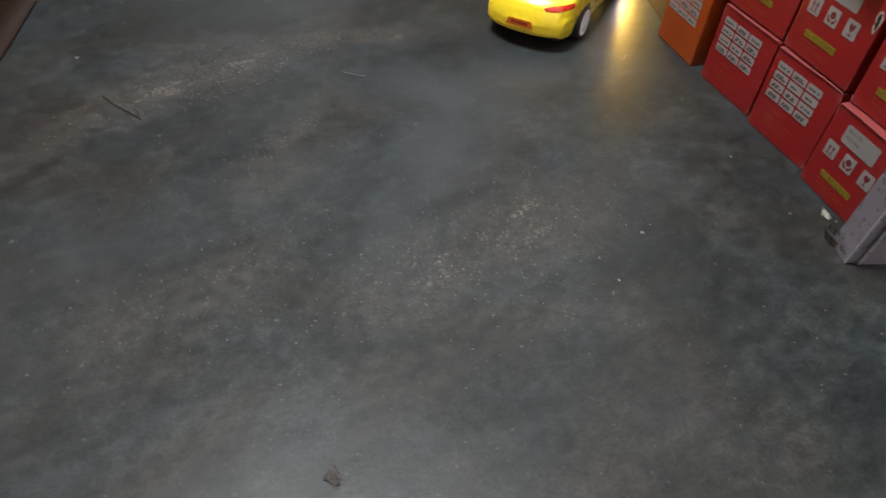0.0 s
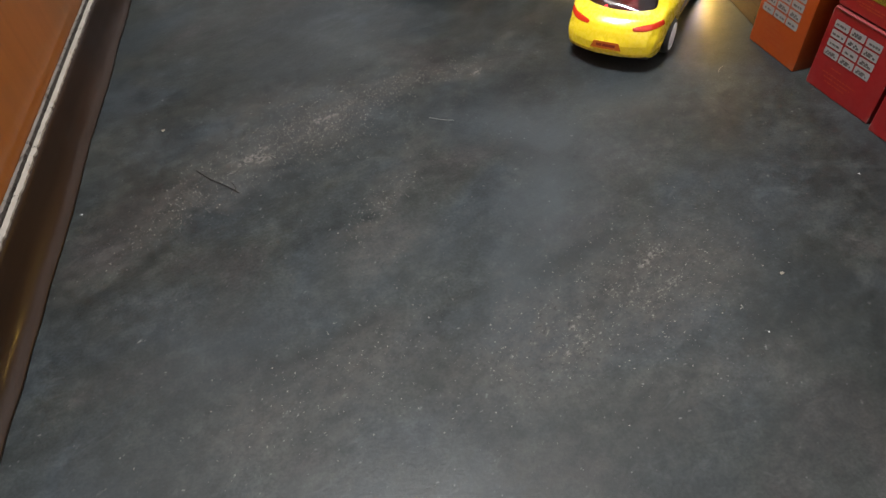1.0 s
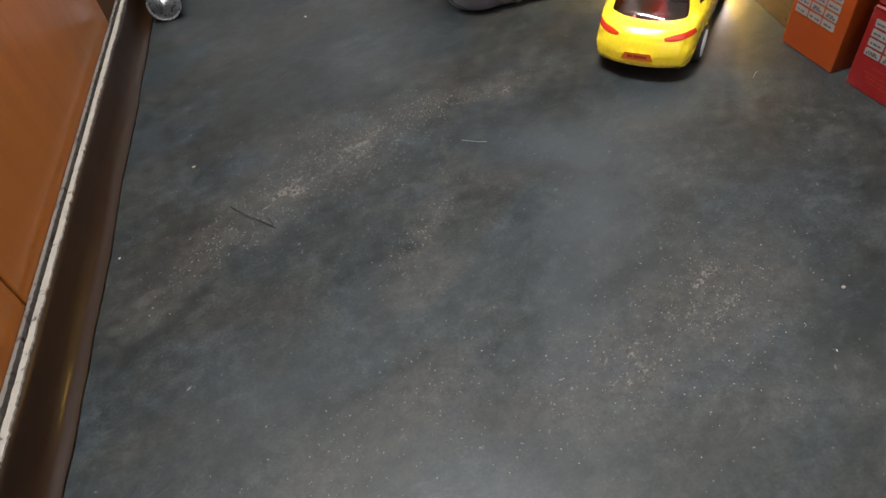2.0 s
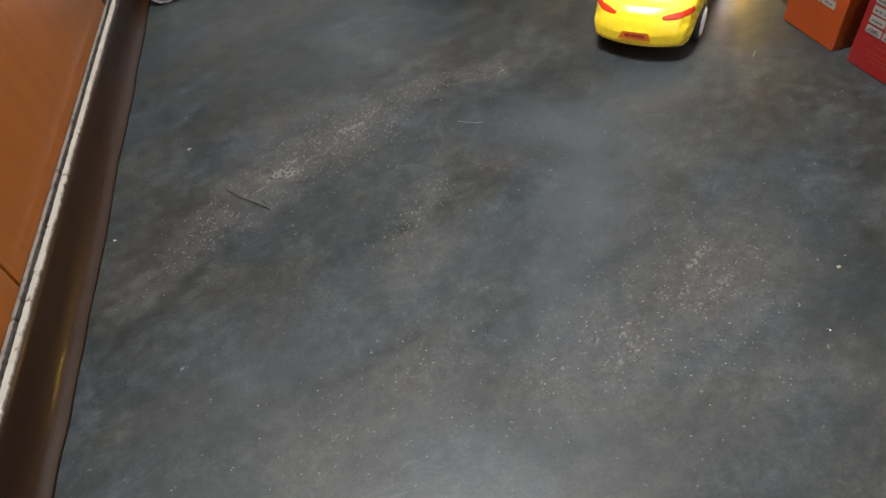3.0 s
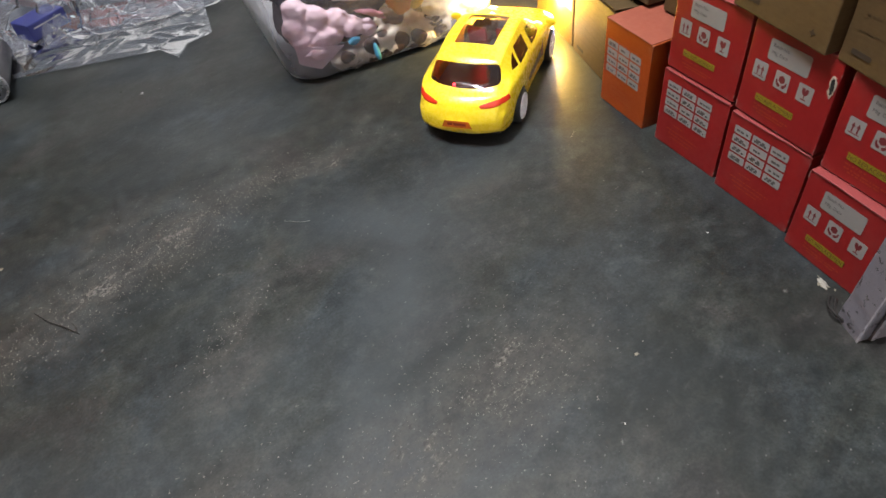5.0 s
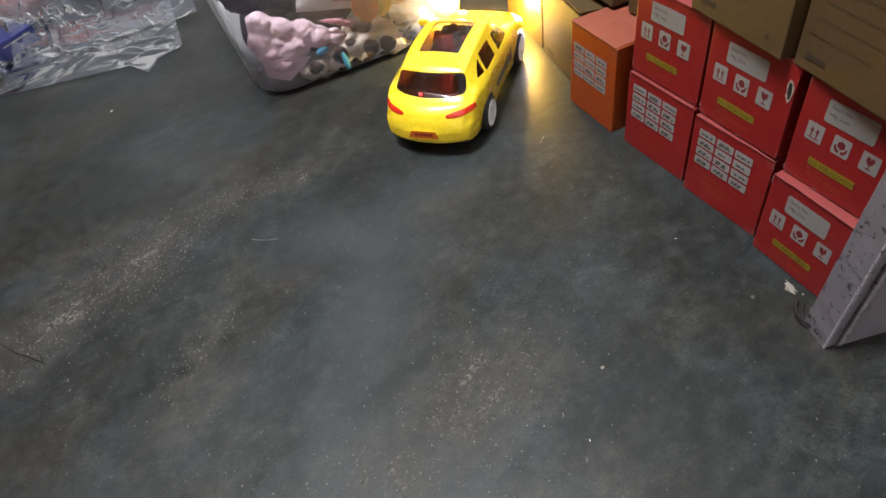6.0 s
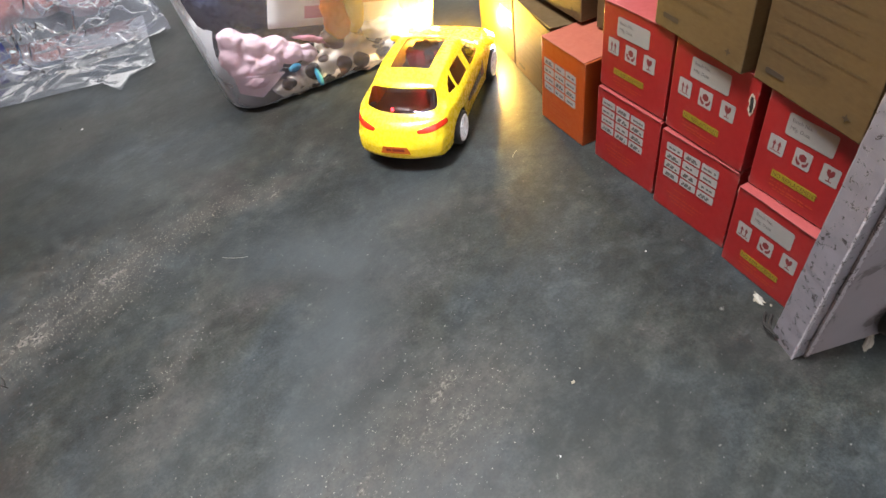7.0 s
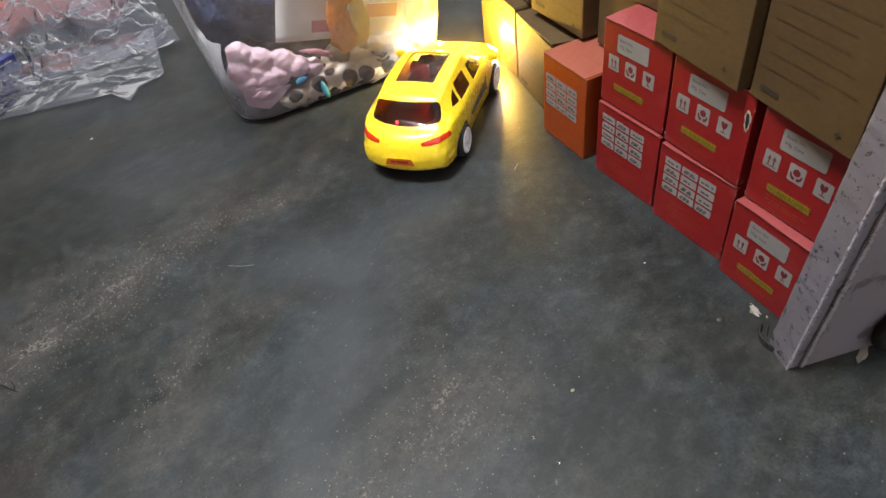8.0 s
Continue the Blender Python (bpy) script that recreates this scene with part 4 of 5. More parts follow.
    for f in picked:
        for v in f.verts:
            if v not in made:
                made[v] = piece.verts.new(v.co)
        piece.faces.new([made[v] for v in f.verts])
    bmesh.ops.delete(bm, geom=picked, context="FACES")
    piece.normal_update()
    return piece


def sunk(bm, depth):
    bm.normal_update()
    normals = {v: v.normal.copy() for v in bm.verts}
    for v, n in normals.items():
        v.co -= n * depth
    return bm


def thick(ob, depth):
    m = ob.modifiers.new("thickness", "SOLIDIFY")
    m.thickness, m.offset = depth, -1
    return ob


def build_wheel(parent, x, y, turn):
    """Tyre, rim and spokes; the wheel's outer face looks to local +z before it is turned."""
    wheel = part("wheel", lathe([(0.010, -0.0085), (0.0185, -0.0085), (0.0208, -0.0070), (0.0216, -0.0040), (0.0216, 0.0040), (0.0208, 0.0068), (0.0190, 0.0080), (0.0168, 0.0078), (0.0160, 0.0060), (0.0160, 0.0030), (0.004, 0.0030)], 48), TYRE, parent, "black rubber tyre", True, Matrix.Translation((x, y, 0.0216 * 1.03)) @ turn @ Matrix.Scale(1.03, 4))
    part("rim_well", lathe([(0.0159, 0.0031), (0.0159, 0.0034), (0.002, 0.0036)], 32), RIM_DARK, wheel)
    part("rim_ring", lathe([(0.0159, 0.0040), (0.0166, 0.0082), (0.0160, 0.0088), (0.0146, 0.0080), (0.0144, 0.0040)], 48), RIM, wheel, "pale silver rim", True)
    part("hub", lathe([(0.0040, 0.0035), (0.0040, 0.0078), (0.0030, 0.0088), (0.0015, 0.0086)], 20), RIM, wheel, "", True)
    for k in range(5):
        for s in (-1, 1):
            bm = slab(0.0030, 0.0150, -0.00085, 0.00085, 0.0046, 0.0080, 0.0004, 1)
            for v in bm.verts:
                v.co.z -= 0.0006 * (1 - abs(v.co.x - 0.009) / 0.006)
                v.co.y += s * (0.0007 + 0.0026 * (v.co.x - 0.003) / 0.012)
            part("spoke", moved(bm, pose(0, 0, 0, 0, 0, 72 * k + 8)), RIM, wheel)
        tie = moved(slab(0.0102, 0.0116, -0.0030, 0.0030, 0.0050, 0.0074, 0.0003, 1), pose(0, 0, 0, 0, 0, 72 * k + 44))
        part("spoke", tie, RIM, wheel)
    return wheel


def build_car():
    car = tagged(new("toy_car"), "bright yellow plastic toy car with smoked windows and lit headlamps", "toy car")
    bm = body_shell()
    side = {1: lambda c: c.y > 0.032, -1: lambda c: c.y < -0.032}
    circle = [(0.0258 * math.cos(2 * math.pi * k / 28), 0.0225 + 0.0252 * math.sin(2 * math.pi * k / 28)) for k in range(28)]
    windows, lamps, tails, seams = [], [], [], []
    for s in (1, -1):
        for wx in (-0.0795, 0.0795):
            low = lambda c, s=s: c.y * s > 0.028 and c.z < 0.053
            cut_out(bm, [(wx + x, z) for x, z in circle], (0, 2), low).free()
        high = lambda c, s=s: c.y * s > 0.032 and c.z > 0.060
        for outline, r in (
            ([(0.0520, 0.0690), (0.0435, 0.0745), (0.0430, 0.0680)], 0.001),
            ([(0.0405, 0.0675), (0.0390, 0.0755), (0.0230, 0.0850), (-0.0040, 0.0880), (-0.0060, 0.0672)], 0.0028),
            ([(-0.0195, 0.0695), (-0.0180, 0.0895), (-0.0560, 0.0905), (-0.0625, 0.0712)], 0.0028),
            ([(-0.0665, 0.0728), (-0.0625, 0.0880), (-0.0750, 0.0832), (-0.0870, 0.0755)], 0.002),
        ):
            windows.append(("side_window", cut_out(bm, round_corners(outline, r), (0, 2), high)))
        seam = [(-0.0130, 0.0160), (-0.0123, 0.0160), (-0.0123, 0.0660), (-0.0130, 0.0660)]
        seams.append(cut_out(bm, seam, (0, 2), side[s]))
        seam = [(0.0475, 0.0160), (0.0482, 0.0160), (0.0520, 0.0620), (0.0513, 0.0620)]
        seams.append(cut_out(bm, seam, (0, 2), side[s]))
        front = lambda c, s=s: c.x > 0.092 and c.z > 0.030
        outline = [(s * 0.0330, 0.0405), (s * 0.0585, 0.0415), (s * 0.0600, 0.0530), (s * 0.0450, 0.0560), (s * 0.0320, 0.0500)]
        lamps.append(cut_out(bm, round_corners(outline, 0.003), (1, 2), front))
        # fender patch beside the lens also emits, for the glow through thin plastic
        fender_glow = lambda c, s=s: c.y * s > 0.034 and c.x > 0.100 and c.z > 0.038
        outline = [(0.1120, 0.0450), (0.1450, 0.0405), (0.1450, 0.0500), (0.1200, 0.0550), (0.1080, 0.0530)]
        lamps.append(cut_out(bm, round_corners(outline, 0.002), (0, 2), fender_glow))
        rear = lambda c: c.x < -0.116
        outline = [(s * 0.0265, 0.0568), (s * 0.0285, 0.0535), (s * 0.0400, 0.0532), (s * 0.0640, 0.0566), (s * 0.0640, 0.0626), (s * 0.0360, 0.0590)]
        tails.append(cut_out(bm, round_corners(outline, 0.004), (1, 2), rear))
    windows.append(("sunroof", cut_out(bm, round_corners([(-0.0710, -0.0258), (0.0030, -0.0268), (0.0030, 0.0268), (-0.0710, 0.0258)], 0.0035), (0, 1), lambda c: c.z > 0.090)))
    windows.append(("rear_window", cut_out(bm, round_corners([(-0.0465, 0.0715), (-0.028, 0.0690), (0.0, 0.0682), (0.028, 0.0690), (0.0465, 0.0715), (0.0415, 0.0888), (-0.0415, 0.0888)], 0.005), (1, 2), lambda c: c.x < -0.095)))
    windows.append(("windscreen", cut_out(bm, round_corners([(-0.0480, 0.0695), (0.0480, 0.0695), (0.0390, 0.0950), (-0.0390, 0.0950)], 0.004), (1, 2), lambda c: c.x > 0.010)))
    body = thick(part("body", bm, CAR_YELLOW, car, "bright yellow glossy plastic body", True), 0.0012)
    for name, pane in windows:
        part(name, sunk(pane, 0.0006), TINT, body, "smoked brown see-through plastic", True)
    for lens in lamps:
        thick(part("headlamp", sunk(lens, 0.0004), HEADLAMP, body, "glowing white headlamp and fender patch", True), 0.001)
    for lens in tails:
        thick(part("tail_lamp", sunk(lens, -0.0003), TAIL_RED, body, "glossy red tail lamp", True), 0.0014)
    for gap in seams:
        part("door_seam", sunk(gap, 0.0008), CAR_YELLOW, body)
    part("chassis", slab(-0.134, 0.132, -0.050, 0.050, 0.013, 0.021, 0.003, 2), UNDERSIDE, car, "black plastic underside")
    for wx in (-0.0795, 0.0795):
        part("axle", moved(lathe([(0.003, -0.050), (0.003, 0.050)], 12), pose(wx, 0, 0.0222, 90, 0, 0)), UNDERSIDE, car)
        part("wheel_well", slab(wx - 0.027, wx + 0.027, -0.043, 0.043, 0.0212, 0.0495, 0.004, 2), UNDERSIDE, car)
        for s in (1, -1):
            build_wheel(car, wx, s * 0.0568, Matrix.Rotation(radians(-90 * s), 4, "X"))
    # cabin
    part("cabin_floor", slab(-0.126, 0.066, -0.046, 0.046, 0.0520, 0.0545, 0.001, 1), CABIN, car)
    part("dashboard", slab(0.046, 0.064, -0.042, 0.042, 0.0550, 0.0640, 0.002, 2), CABIN, car)
    for sx in (0.006, -0.048):
        for sy in (-0.020, 0.020):
            seat = joined(slab(sx, sx + 0.023, sy - 0.013, sy + 0.013, 0.0548, 0.0615, 0.002, 2), moved(slab(-0.004, 0.002, -0.013, 0.013, 0, 0.024, 0.002, 2), pose(sx, sy, 0.0595, 0, -12, 0)))
            part("seat", seat, SEAT, car)
    part("steering_wheel", moved(lathe([(0.0075, -0.0006), (0.0090, 0.0), (0.0075, 0.0006)], 20), pose(0.040, 0.020, 0.068, 0, -65, 0)), CABIN, car)
    for lx, ly, mat in ((-0.020, 0.0, CABIN_GLOW), (-0.100, 0.020, CABIN_GLOW), (0.022, -0.010, CABIN_GLOW_WARM)):
        part("cabin_lamp", lathe([(0.0016, 0.0), (0.0016, 0.0022), (0.0009, 0.0034)], 10), mat, car, "small glowing coloured lamp", False, pose(lx, ly, 0.0548))
    # mirrors
    for s in (1, -1):
        bm = bmesh.new()
        bmesh.ops.create_icosphere(bm, subdivisions=3, radius=1)
        for v in bm.verts:
            v.co = Vector((v.co.x * (0.0040 if v.co.x > 0 else 0.0022), v.co.y * 0.0078, v.co.z * 0.0050))
        mirror = part("door_mirror", bm, CAR_YELLOW, car, "yellow door mirror", True, pose(0.0520, s * 0.0680, 0.0715, 0, 0, s * 12))
        part("mirror_arm", slab(-0.002, 0.002, -0.006, 0.006, -0.0062, -0.002, 0.001, 1), CAR_YELLOW, mirror, "", False, pose(0, -s * 0.005, 0))
    # bumper grooves and plate
    for z in (0.0335, 0.0295):
        for s in (1, -1):
            bm = bmesh.new()
            prev = None
            for k in range(15):
                x = -0.1455 + 0.030 * (k / 14) ** 1.6
                near = [p for p in section(x, 45) if abs(p.y - z) < 0.004]
                y = min(near, key=lambda p: abs(p.y - z)).x if near else WIDE(x)
                slim = 0.0013 * math.sin(math.pi * (k + 0.6) / 15.2)
                ring = [bm.verts.new((x - 0.0002, s * (y + dy), z + dz)) for dy, dz in ((-0.0012, 0.0012), (slim, 0.0004), (slim, -0.0004), (-0.0012, -0.0012))]
                if prev:
                    for q in range(4):
                        bm.faces.new((prev[q], prev[(q + 1) % 4], ring[(q + 1) % 4], ring[q]))
                prev = ring
            for v in bm.verts:
                shape_tail(v.co)
            bmesh.ops.recalc_face_normals(bm, faces=bm.faces[:])
            part("bumper_rib", bm, CAR_YELLOW, body, "", True)
    plate = part("rear_plate", prism([(-0.0195, 0), (0.0195, 0), (0.0155, 0.0092), (-0.0155, 0.0092)], 0.0004), PLATE_ORANGE, body, "orange plate sticker with dark bars", False, Matrix(((0, 0.04, -1, -0.1542), (-1, 0, 0, 0), (0, 1, 0.06, 0.0305), (0, 0, 0, 1))))
    part("plate_print", joined(*[moved(prism([(0, 0), (w, 0), (w, 0.0036), (0, 0.0036)], 0.0001), pose(x, 0.0028, 0.0004)) for x, w in ((-0.0120, 0.0068), (-0.0042, 0.0160))]), DECAL_RED, plate)
    # side decals
    for s in (1, -1):
        # the flash lies to the front; the lettering reads on either side
        turn = Matrix(((-s, 0, 0, 0), (0, 0, s, s * 0.0622), (0, 1, 0, 0), (0, 0, 0, 1)))
        place = Matrix.Translation((0.036 if s > 0 else -0.044, 0, 0.0330)) @ turn
        flip = (lambda pts: [(x * 1.2, y * 1.15) for x, y in pts]) if s > 0 else (lambda pts: [(0.080 - x * 1.2, y * 1.15) for x, y in pts])
        sign = part("side_decal", prism(flip([(0.000, -0.0015), (0.0130, 0.0010), (0.0620, 0.0010), (0.0660, 0.0060), (0.0560, 0.0085), (0.0080, 0.0120), (0.0030, 0.0190)]), 0.00015), DECAL_BLACK, body, "dark side decal with lettering", False, place)
        part("decal_flash", prism(flip([(0.0020, 0.0008), (0.0120, 0.0030), (0.0110, 0.0110), (0.0075, 0.0110), (0.0040, 0.0165)]), 0.00015), DECAL_RED, sign, "", False, pose(0, 0, 0.0002))
        part("lettering", moved(words("SpORTS", 0.0150, 0.00008), Matrix.Translation((0.0115 if s > 0 else 0.006, 0.0026, 0.0004)) @ Matrix.Diagonal((1.15, 0.80, 1, 1))), DECAL_GREY, sign)
        part("lettering", moved(words("car", 0.0100, 0.00008), Matrix.Translation((0.0330 if s > 0 else 0.024, -0.0015, 0.0006)) @ Matrix.Diagonal((1.25, 0.8, 1, 1))), DECAL_WHITE, sign)
        trim = bmesh.new()
        prev = None
        for k in range(15):
            a = radians(100 - 8.5 * k)
            pts = [trim.verts.new((0.0795 + r * math.cos(a), s * yy, 0.0225 + r * math.sin(a))) for r, yy in ((0.0256, 0.0612), (0.0242, 0.0602), (0.0242, 0.0530), (0.0256, 0.0530))]
            if prev:
                for q in range(4):
                    trim.faces.new((prev[q], prev[(q + 1) % 4], pts[(q + 1) % 4], pts[q]))
            prev = pts
        bmesh.ops.recalc_face_normals(trim, faces=trim.faces[:])
        part("arch_foil", trim, CHROME, body, "chrome foil in the front wheel arch")
    badge = bmesh.new()
    bmesh.ops.create_uvsphere(badge, u_segments=12, v_segments=6, radius=1)
    for v in badge.verts:
        v.co = Vector((v.co.x * 0.003, v.co.y * 0.0042, v.co.z * 0.0008))
    part("bonnet_badge", badge, DECAL_RED, body, "", True, pose(0.134, 0, TOP(0.134) + 0.0003, 0, 32, 0))
    car.matrix_basis = CAR_AT
    return car


build_car()

# what the lit headlamps throw ahead and into the thin bonnet, an added lamp by the front wheel arches, and the cabin's
# red light
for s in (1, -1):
    lamp("headlamp_beam", "POINT", CAR_AT @ pose(0.1560, s * 0.046, 0.050), 4.6 if s > 0 else 4.1, (1.0, 0.60, 0.07), radius=0.005)
    lamp("bulb", "POINT", CAR_AT @ pose(0.118, s * 0.036, 0.046), 5.0, (1.0, 0.88, 0.50), radius=0.004)
    # added lamp in free air, placed for the bright streak on the floor
    lamp("streak_fill", "POINT", CAR_AT @ pose(0.1060, s * 0.0660, 0.030), 0.10, (0.86, 0.90, 1.0), radius=0.004)
lamp("cabin_light", "POINT", CAR_AT @ pose(-0.030, 0.0, 0.082), 0.12, (1.0, 0.10, 0.14), radius=0.004)

# ---- clear storage tub with soft toys ----
TUB_PLASTIC = clear_plastic("hazy_clear_tub_plastic", (0.95, 0.945, 0.96), 0.71, (0.38, 0.38, 0.45), 0.30)
PINK = surface("pink_plush", (0.93, 0.70, 0.77), (0.86, 0.58, 0.66), 0.95, 30, 0.6, bump_scale=380, bump_strength=0.9)
PINK_CLOTH = surface("pale_pink_cloth", (0.90, 0.70, 0.78), (0.84, 0.62, 0.70), 0.9, 30, 0.6, bump_scale=500, bump_strength=0.3)
GIRAFFE = spotted("spotted_cream_plush", (0.80, 0.70, 0.58), (0.085, 0.035, 0.022), 35, 0.50)
LILAC_FILLER = surface("lilac_haze_filler", (0.11, 0.10, 0.118), (0.075, 0.068, 0.082), 0.9, 25, 0.6, bump_scale=300, bump_strength=0.3)
NAVY = surface("navy_cloth", (0.017, 0.026, 0.060), (0.026, 0.038, 0.078), 0.9, 25, 0.6, bump_scale=300, bump_strength=0.3)
WHITE_PLUSH = surface("white_plush", (0.72, 0.66, 0.58), (0.60, 0.54, 0.46), 0.95, 40, 0.6, bump_scale=800, bump_strength=0.6)
ORANGE_PLUSH = surface("orange_plush", (0.72, 0.20, 0.03), (0.60, 0.15, 0.02), 0.95, 40, 0.6, bump_scale=800, bump_strength=0.6)
YELLOW_PLUSH = surface("yellow_plush", (0.74, 0.58, 0.14), (0.64, 0.48, 0.10), 0.95, 40, 0.6, bump_scale=800, bump_strength=0.6)
GREEN_PLUSH = surface("pale_green_plush", (0.40, 0.58, 0.42), (0.34, 0.48, 0.34), 0.95, 40, 0.6, bump_scale=800, bump_strength=0.6)
BLUE_PLUSH = plain("light_blue_felt", (0.08, 0.36, 0.56), 0.9)
BROWN_PLUSH = plain("dark_brown_felt", (0.05, 0.028, 0.02), 0.9)
PAPER = surface("white_paper_sheet", (0.88, 0.86, 0.83), (0.84, 0.82, 0.79), 0.7, 12, 0.6)
PINK_TAPE = plain("pink_ribbon", (0.66, 0.28, 0.36), 0.5)
PEACH_TAPE = plain("peach_ribbon", (0.72, 0.40, 0.24), 0.5)

TUB_AT = pose(-0.161, 0.566, 0, 0, 0, -1.5)


def tub_ring(half_x, half_y, r, z, steps=7):
    out = []
    for sx, sy, a0 in ((1, -1, -90), (1, 1, 0), (-1, 1, 90), (-1, -1, 180)):
        for i in range(steps + 1):
            a = radians(a0 + 90 * i / steps)
            out.append((sx * (half_x - r) + r * math.cos(a), sy * (half_y - r) + r * math.sin(a), z))
    return out


def build_tub():
    tub = tagged(new("storage_tub"), "hazy clear plastic storage tub full of soft toys, without lid", "storage tub")
    levels = [(0.144, 0.182, 0.030, 0.0020), (0.159, 0.197, 0.042, 0.0022), (0.1685, 0.2065, 0.048, 0.0075), (0.1730, 0.2110, 0.050, 0.018), (0.182, 0.220, 0.052, 0.10), (0.193, 0.231, 0.052, 0.22), (0.198, 0.236, 0.052, 0.27)]
    bm = bmesh.new()
    rings = [[bm.verts.new(c) for c in tub_ring(*lv)] for lv in levels]
    n = len(rings[0])
    for a, b in zip(rings, rings[1:]):
        for i in range(n):
            bm.faces.new((a[i], a[(i + 1) % n], b[(i + 1) % n], b[i]))
    bm.faces.new(list(reversed(rings[0])))
    bmesh.ops.recalc_face_normals(bm, faces=bm.faces[:])
    wall = part("tub_wall", bm, TUB_PLASTIC, tub, "hazy clear plastic", True)
    rim = bmesh.new()
    outer = [(0.198, 0.236, 0.052, 0.2705), (0.208, 0.246, 0.056, 0.2715), (0.209, 0.247, 0.056, 0.262), (0.2055, 0.2435, 0.056, 0.262), (0.2045, 0.2425, 0.056, 0.2685)]
    rings = [[rim.verts.new(c) for c in tub_ring(*lv)] for lv in outer]
    for a, b in zip(rings, rings[1:]):
        for i in range(n):
            rim.faces.new((a[i], a[(i + 1) % n], b[(i + 1) % n], b[i]))
    bmesh.ops.recalc_face_normals(rim, faces=rim.faces[:])
    part("tub_rim", rim, TUB_PLASTIC, tub, "", True)
    for sy in (-1, 1):
        part("foot_rib", slab(-0.10, 0.10, sy * 0.12 - 0.003, sy * 0.12 + 0.003, 0.0, 0.0019, 0.0005, 1), TUB_PLASTIC, tub)
    tub.matrix_basis = TUB_AT
    return tub


build_tub()


PILE = bpy.data.textures.new("plush_pile", "CLOUDS")
PILE.noise_scale, PILE.noise_depth = 0.0075, 3


def soft_toy(name, label, pieces, category="soft toy", nudge=0.0, fused=False):
    """A stuffed toy of several sewn pieces; each piece is name, material, place, radii, turn, seed."""
    toy = tagged(new(name), label, category)
    stuffing = {}
    for pname, mat, at, radii, turn, seed in pieces:
        here = Matrix.Translation(at) @ pose(0, 0, 0, *turn)
        if fused:
            stuffing.setdefault(mat.name, []).append((pname, moved(lump(*radii, seed), here)))
        else:
            part(pname, lump(*radii, seed), mat, toy, "", True, here)
    for key, lumps in stuffing.items():
        ob = part(lumps[0][0], joined(*[bm for _, bm in lumps]), bpy.data.materials[key], toy, "", True)
        if len(lumps) > 1:
            m = ob.modifiers.new("sewn", "REMESH")
            m.mode, m.voxel_size, m.use_smooth_shade = "VOXEL", 0.0019, True
            m = ob.modifiers.new("soft", "SMOOTH")
            m.factor, m.iterations = 0.5, 4
            m = ob.modifiers.new("pile", "DISPLACE")
            m.texture, m.strength, m.texture_coords = PILE, 0.0042, "LOCAL"
    toy.matrix_basis = TUB_AT @ Matrix.Translation((0, nudge, 0))
    return toy


# places are in the tub's own axes: x along its front, y inwards
soft_toy("pink_toy", "pink plush toy with a blue patch, pressed against the tub", [
    ("ear", PINK, (-0.140, -0.178, 0.106), (0.020, 0.014, 0.019), (0, 35, 0), 1),
    ("head", PINK, (-0.116, -0.177, 0.092), (0.024, 0.015, 0.017), (0, 30, 0), 2),
    ("cheek", PINK, (-0.149, -0.182, 0.084), (0.017, 0.013, 0.020), (0, -10, 0), 3),
    ("paw", PINK, (-0.144, -0.184, 0.066), (0.017, 0.012, 0.012), (0, 20, 0), 9),
    ("body", PINK, (-0.109, -0.183, 0.060), (0.028, 0.014, 0.019), (0, 4, 0), 4),
    ("chest", PINK, (-0.127, -0.181, 0.075), (0.016, 0.012, 0.014), (0, 0, 0), 19),
    ("belly", PINK, (-0.127, -0.186, 0.043), (0.020, 0.012, 0.011), (0, 15, 0), 10),
    ("arm", PINK, (-0.084, -0.180, 0.081), (0.023, 0.013, 0.014), (0, 16, 0), 5),
    ("shoulder", PINK, (-0.066, -0.182, 0.064), (0.020, 0.014, 0.016), (0, 24, 0), 8),
    ("leg", PINK, (-0.042, -0.181, 0.055), (0.014, 0.012, 0.013), (0, 10, 0), 6),
    ("fold", PINK_TAPE, (-0.036, -0.190, 0.080), (0.026, 0.003, 0.004), (0, 22, 0), 17),
    ("fold", PINK_TAPE, (-0.030, -0.188, 0.073), (0.022, 0.003, 0.003), (0, 30, 0), 18),
    ("patch", BLUE_PLUSH, (-0.068, -0.193, 0.046), (0.010, 0.004, 0.006), (0, -10, 0), 7),
], nudge=-0.009, fused=True)
cloth = slab(-0.168, -0.084, -0.2025, -0.2010, 0.010, 0.058, 0.0004, 1, 16)
for v in cloth.verts:
    v.co.x = -0.155 + (v.co.x + 0.168) * 0.071 / 0.084
    a, b = (v.co.x + 0.155) / 0.071, (v.co.z - 0.010) / 0.048
    low = 0.034 - 0.016 * a / 0.42 if a < 0.42 else 0.018 + 0.026 * (a - 0.42) / 0.58
    v.co.z = low + b * (0.062 - 0.018 * a - low)
    v.co.y += 0.0030 * noise.noise(Vector((v.co.x * 45, v.co.z * 40, 3))) + 0.06 * (0.05 - min(v.co.z, 0.05)) + 0.030 * max(0, 0.22 - a)
tagged(part("pink_cloth", cloth, PINK_CLOTH, None, "", True, TUB_AT), "folded pale pink cloth in the tub", "cloth")
# added filler; its grey stands in for the plastic's haze between the toys
soft_toy("haze_filler", "added lilac-grey filler for the haze at the bottom of the tub", [
    ("fold", LILAC_FILLER, (-0.030, -0.090, 0.046), (0.110, 0.078, 0.043), (0, 0, 0), 56),
    ("fold", LILAC_FILLER, (-0.122, -0.095, 0.052), (0.034, 0.086, 0.048), (0, 0, 0), 57),
    ("fold", LILAC_FILLER, (0.090, -0.080, 0.046), (0.066, 0.082, 0.043), (0, 0, 0), 58),
], "cloth", fused=True)
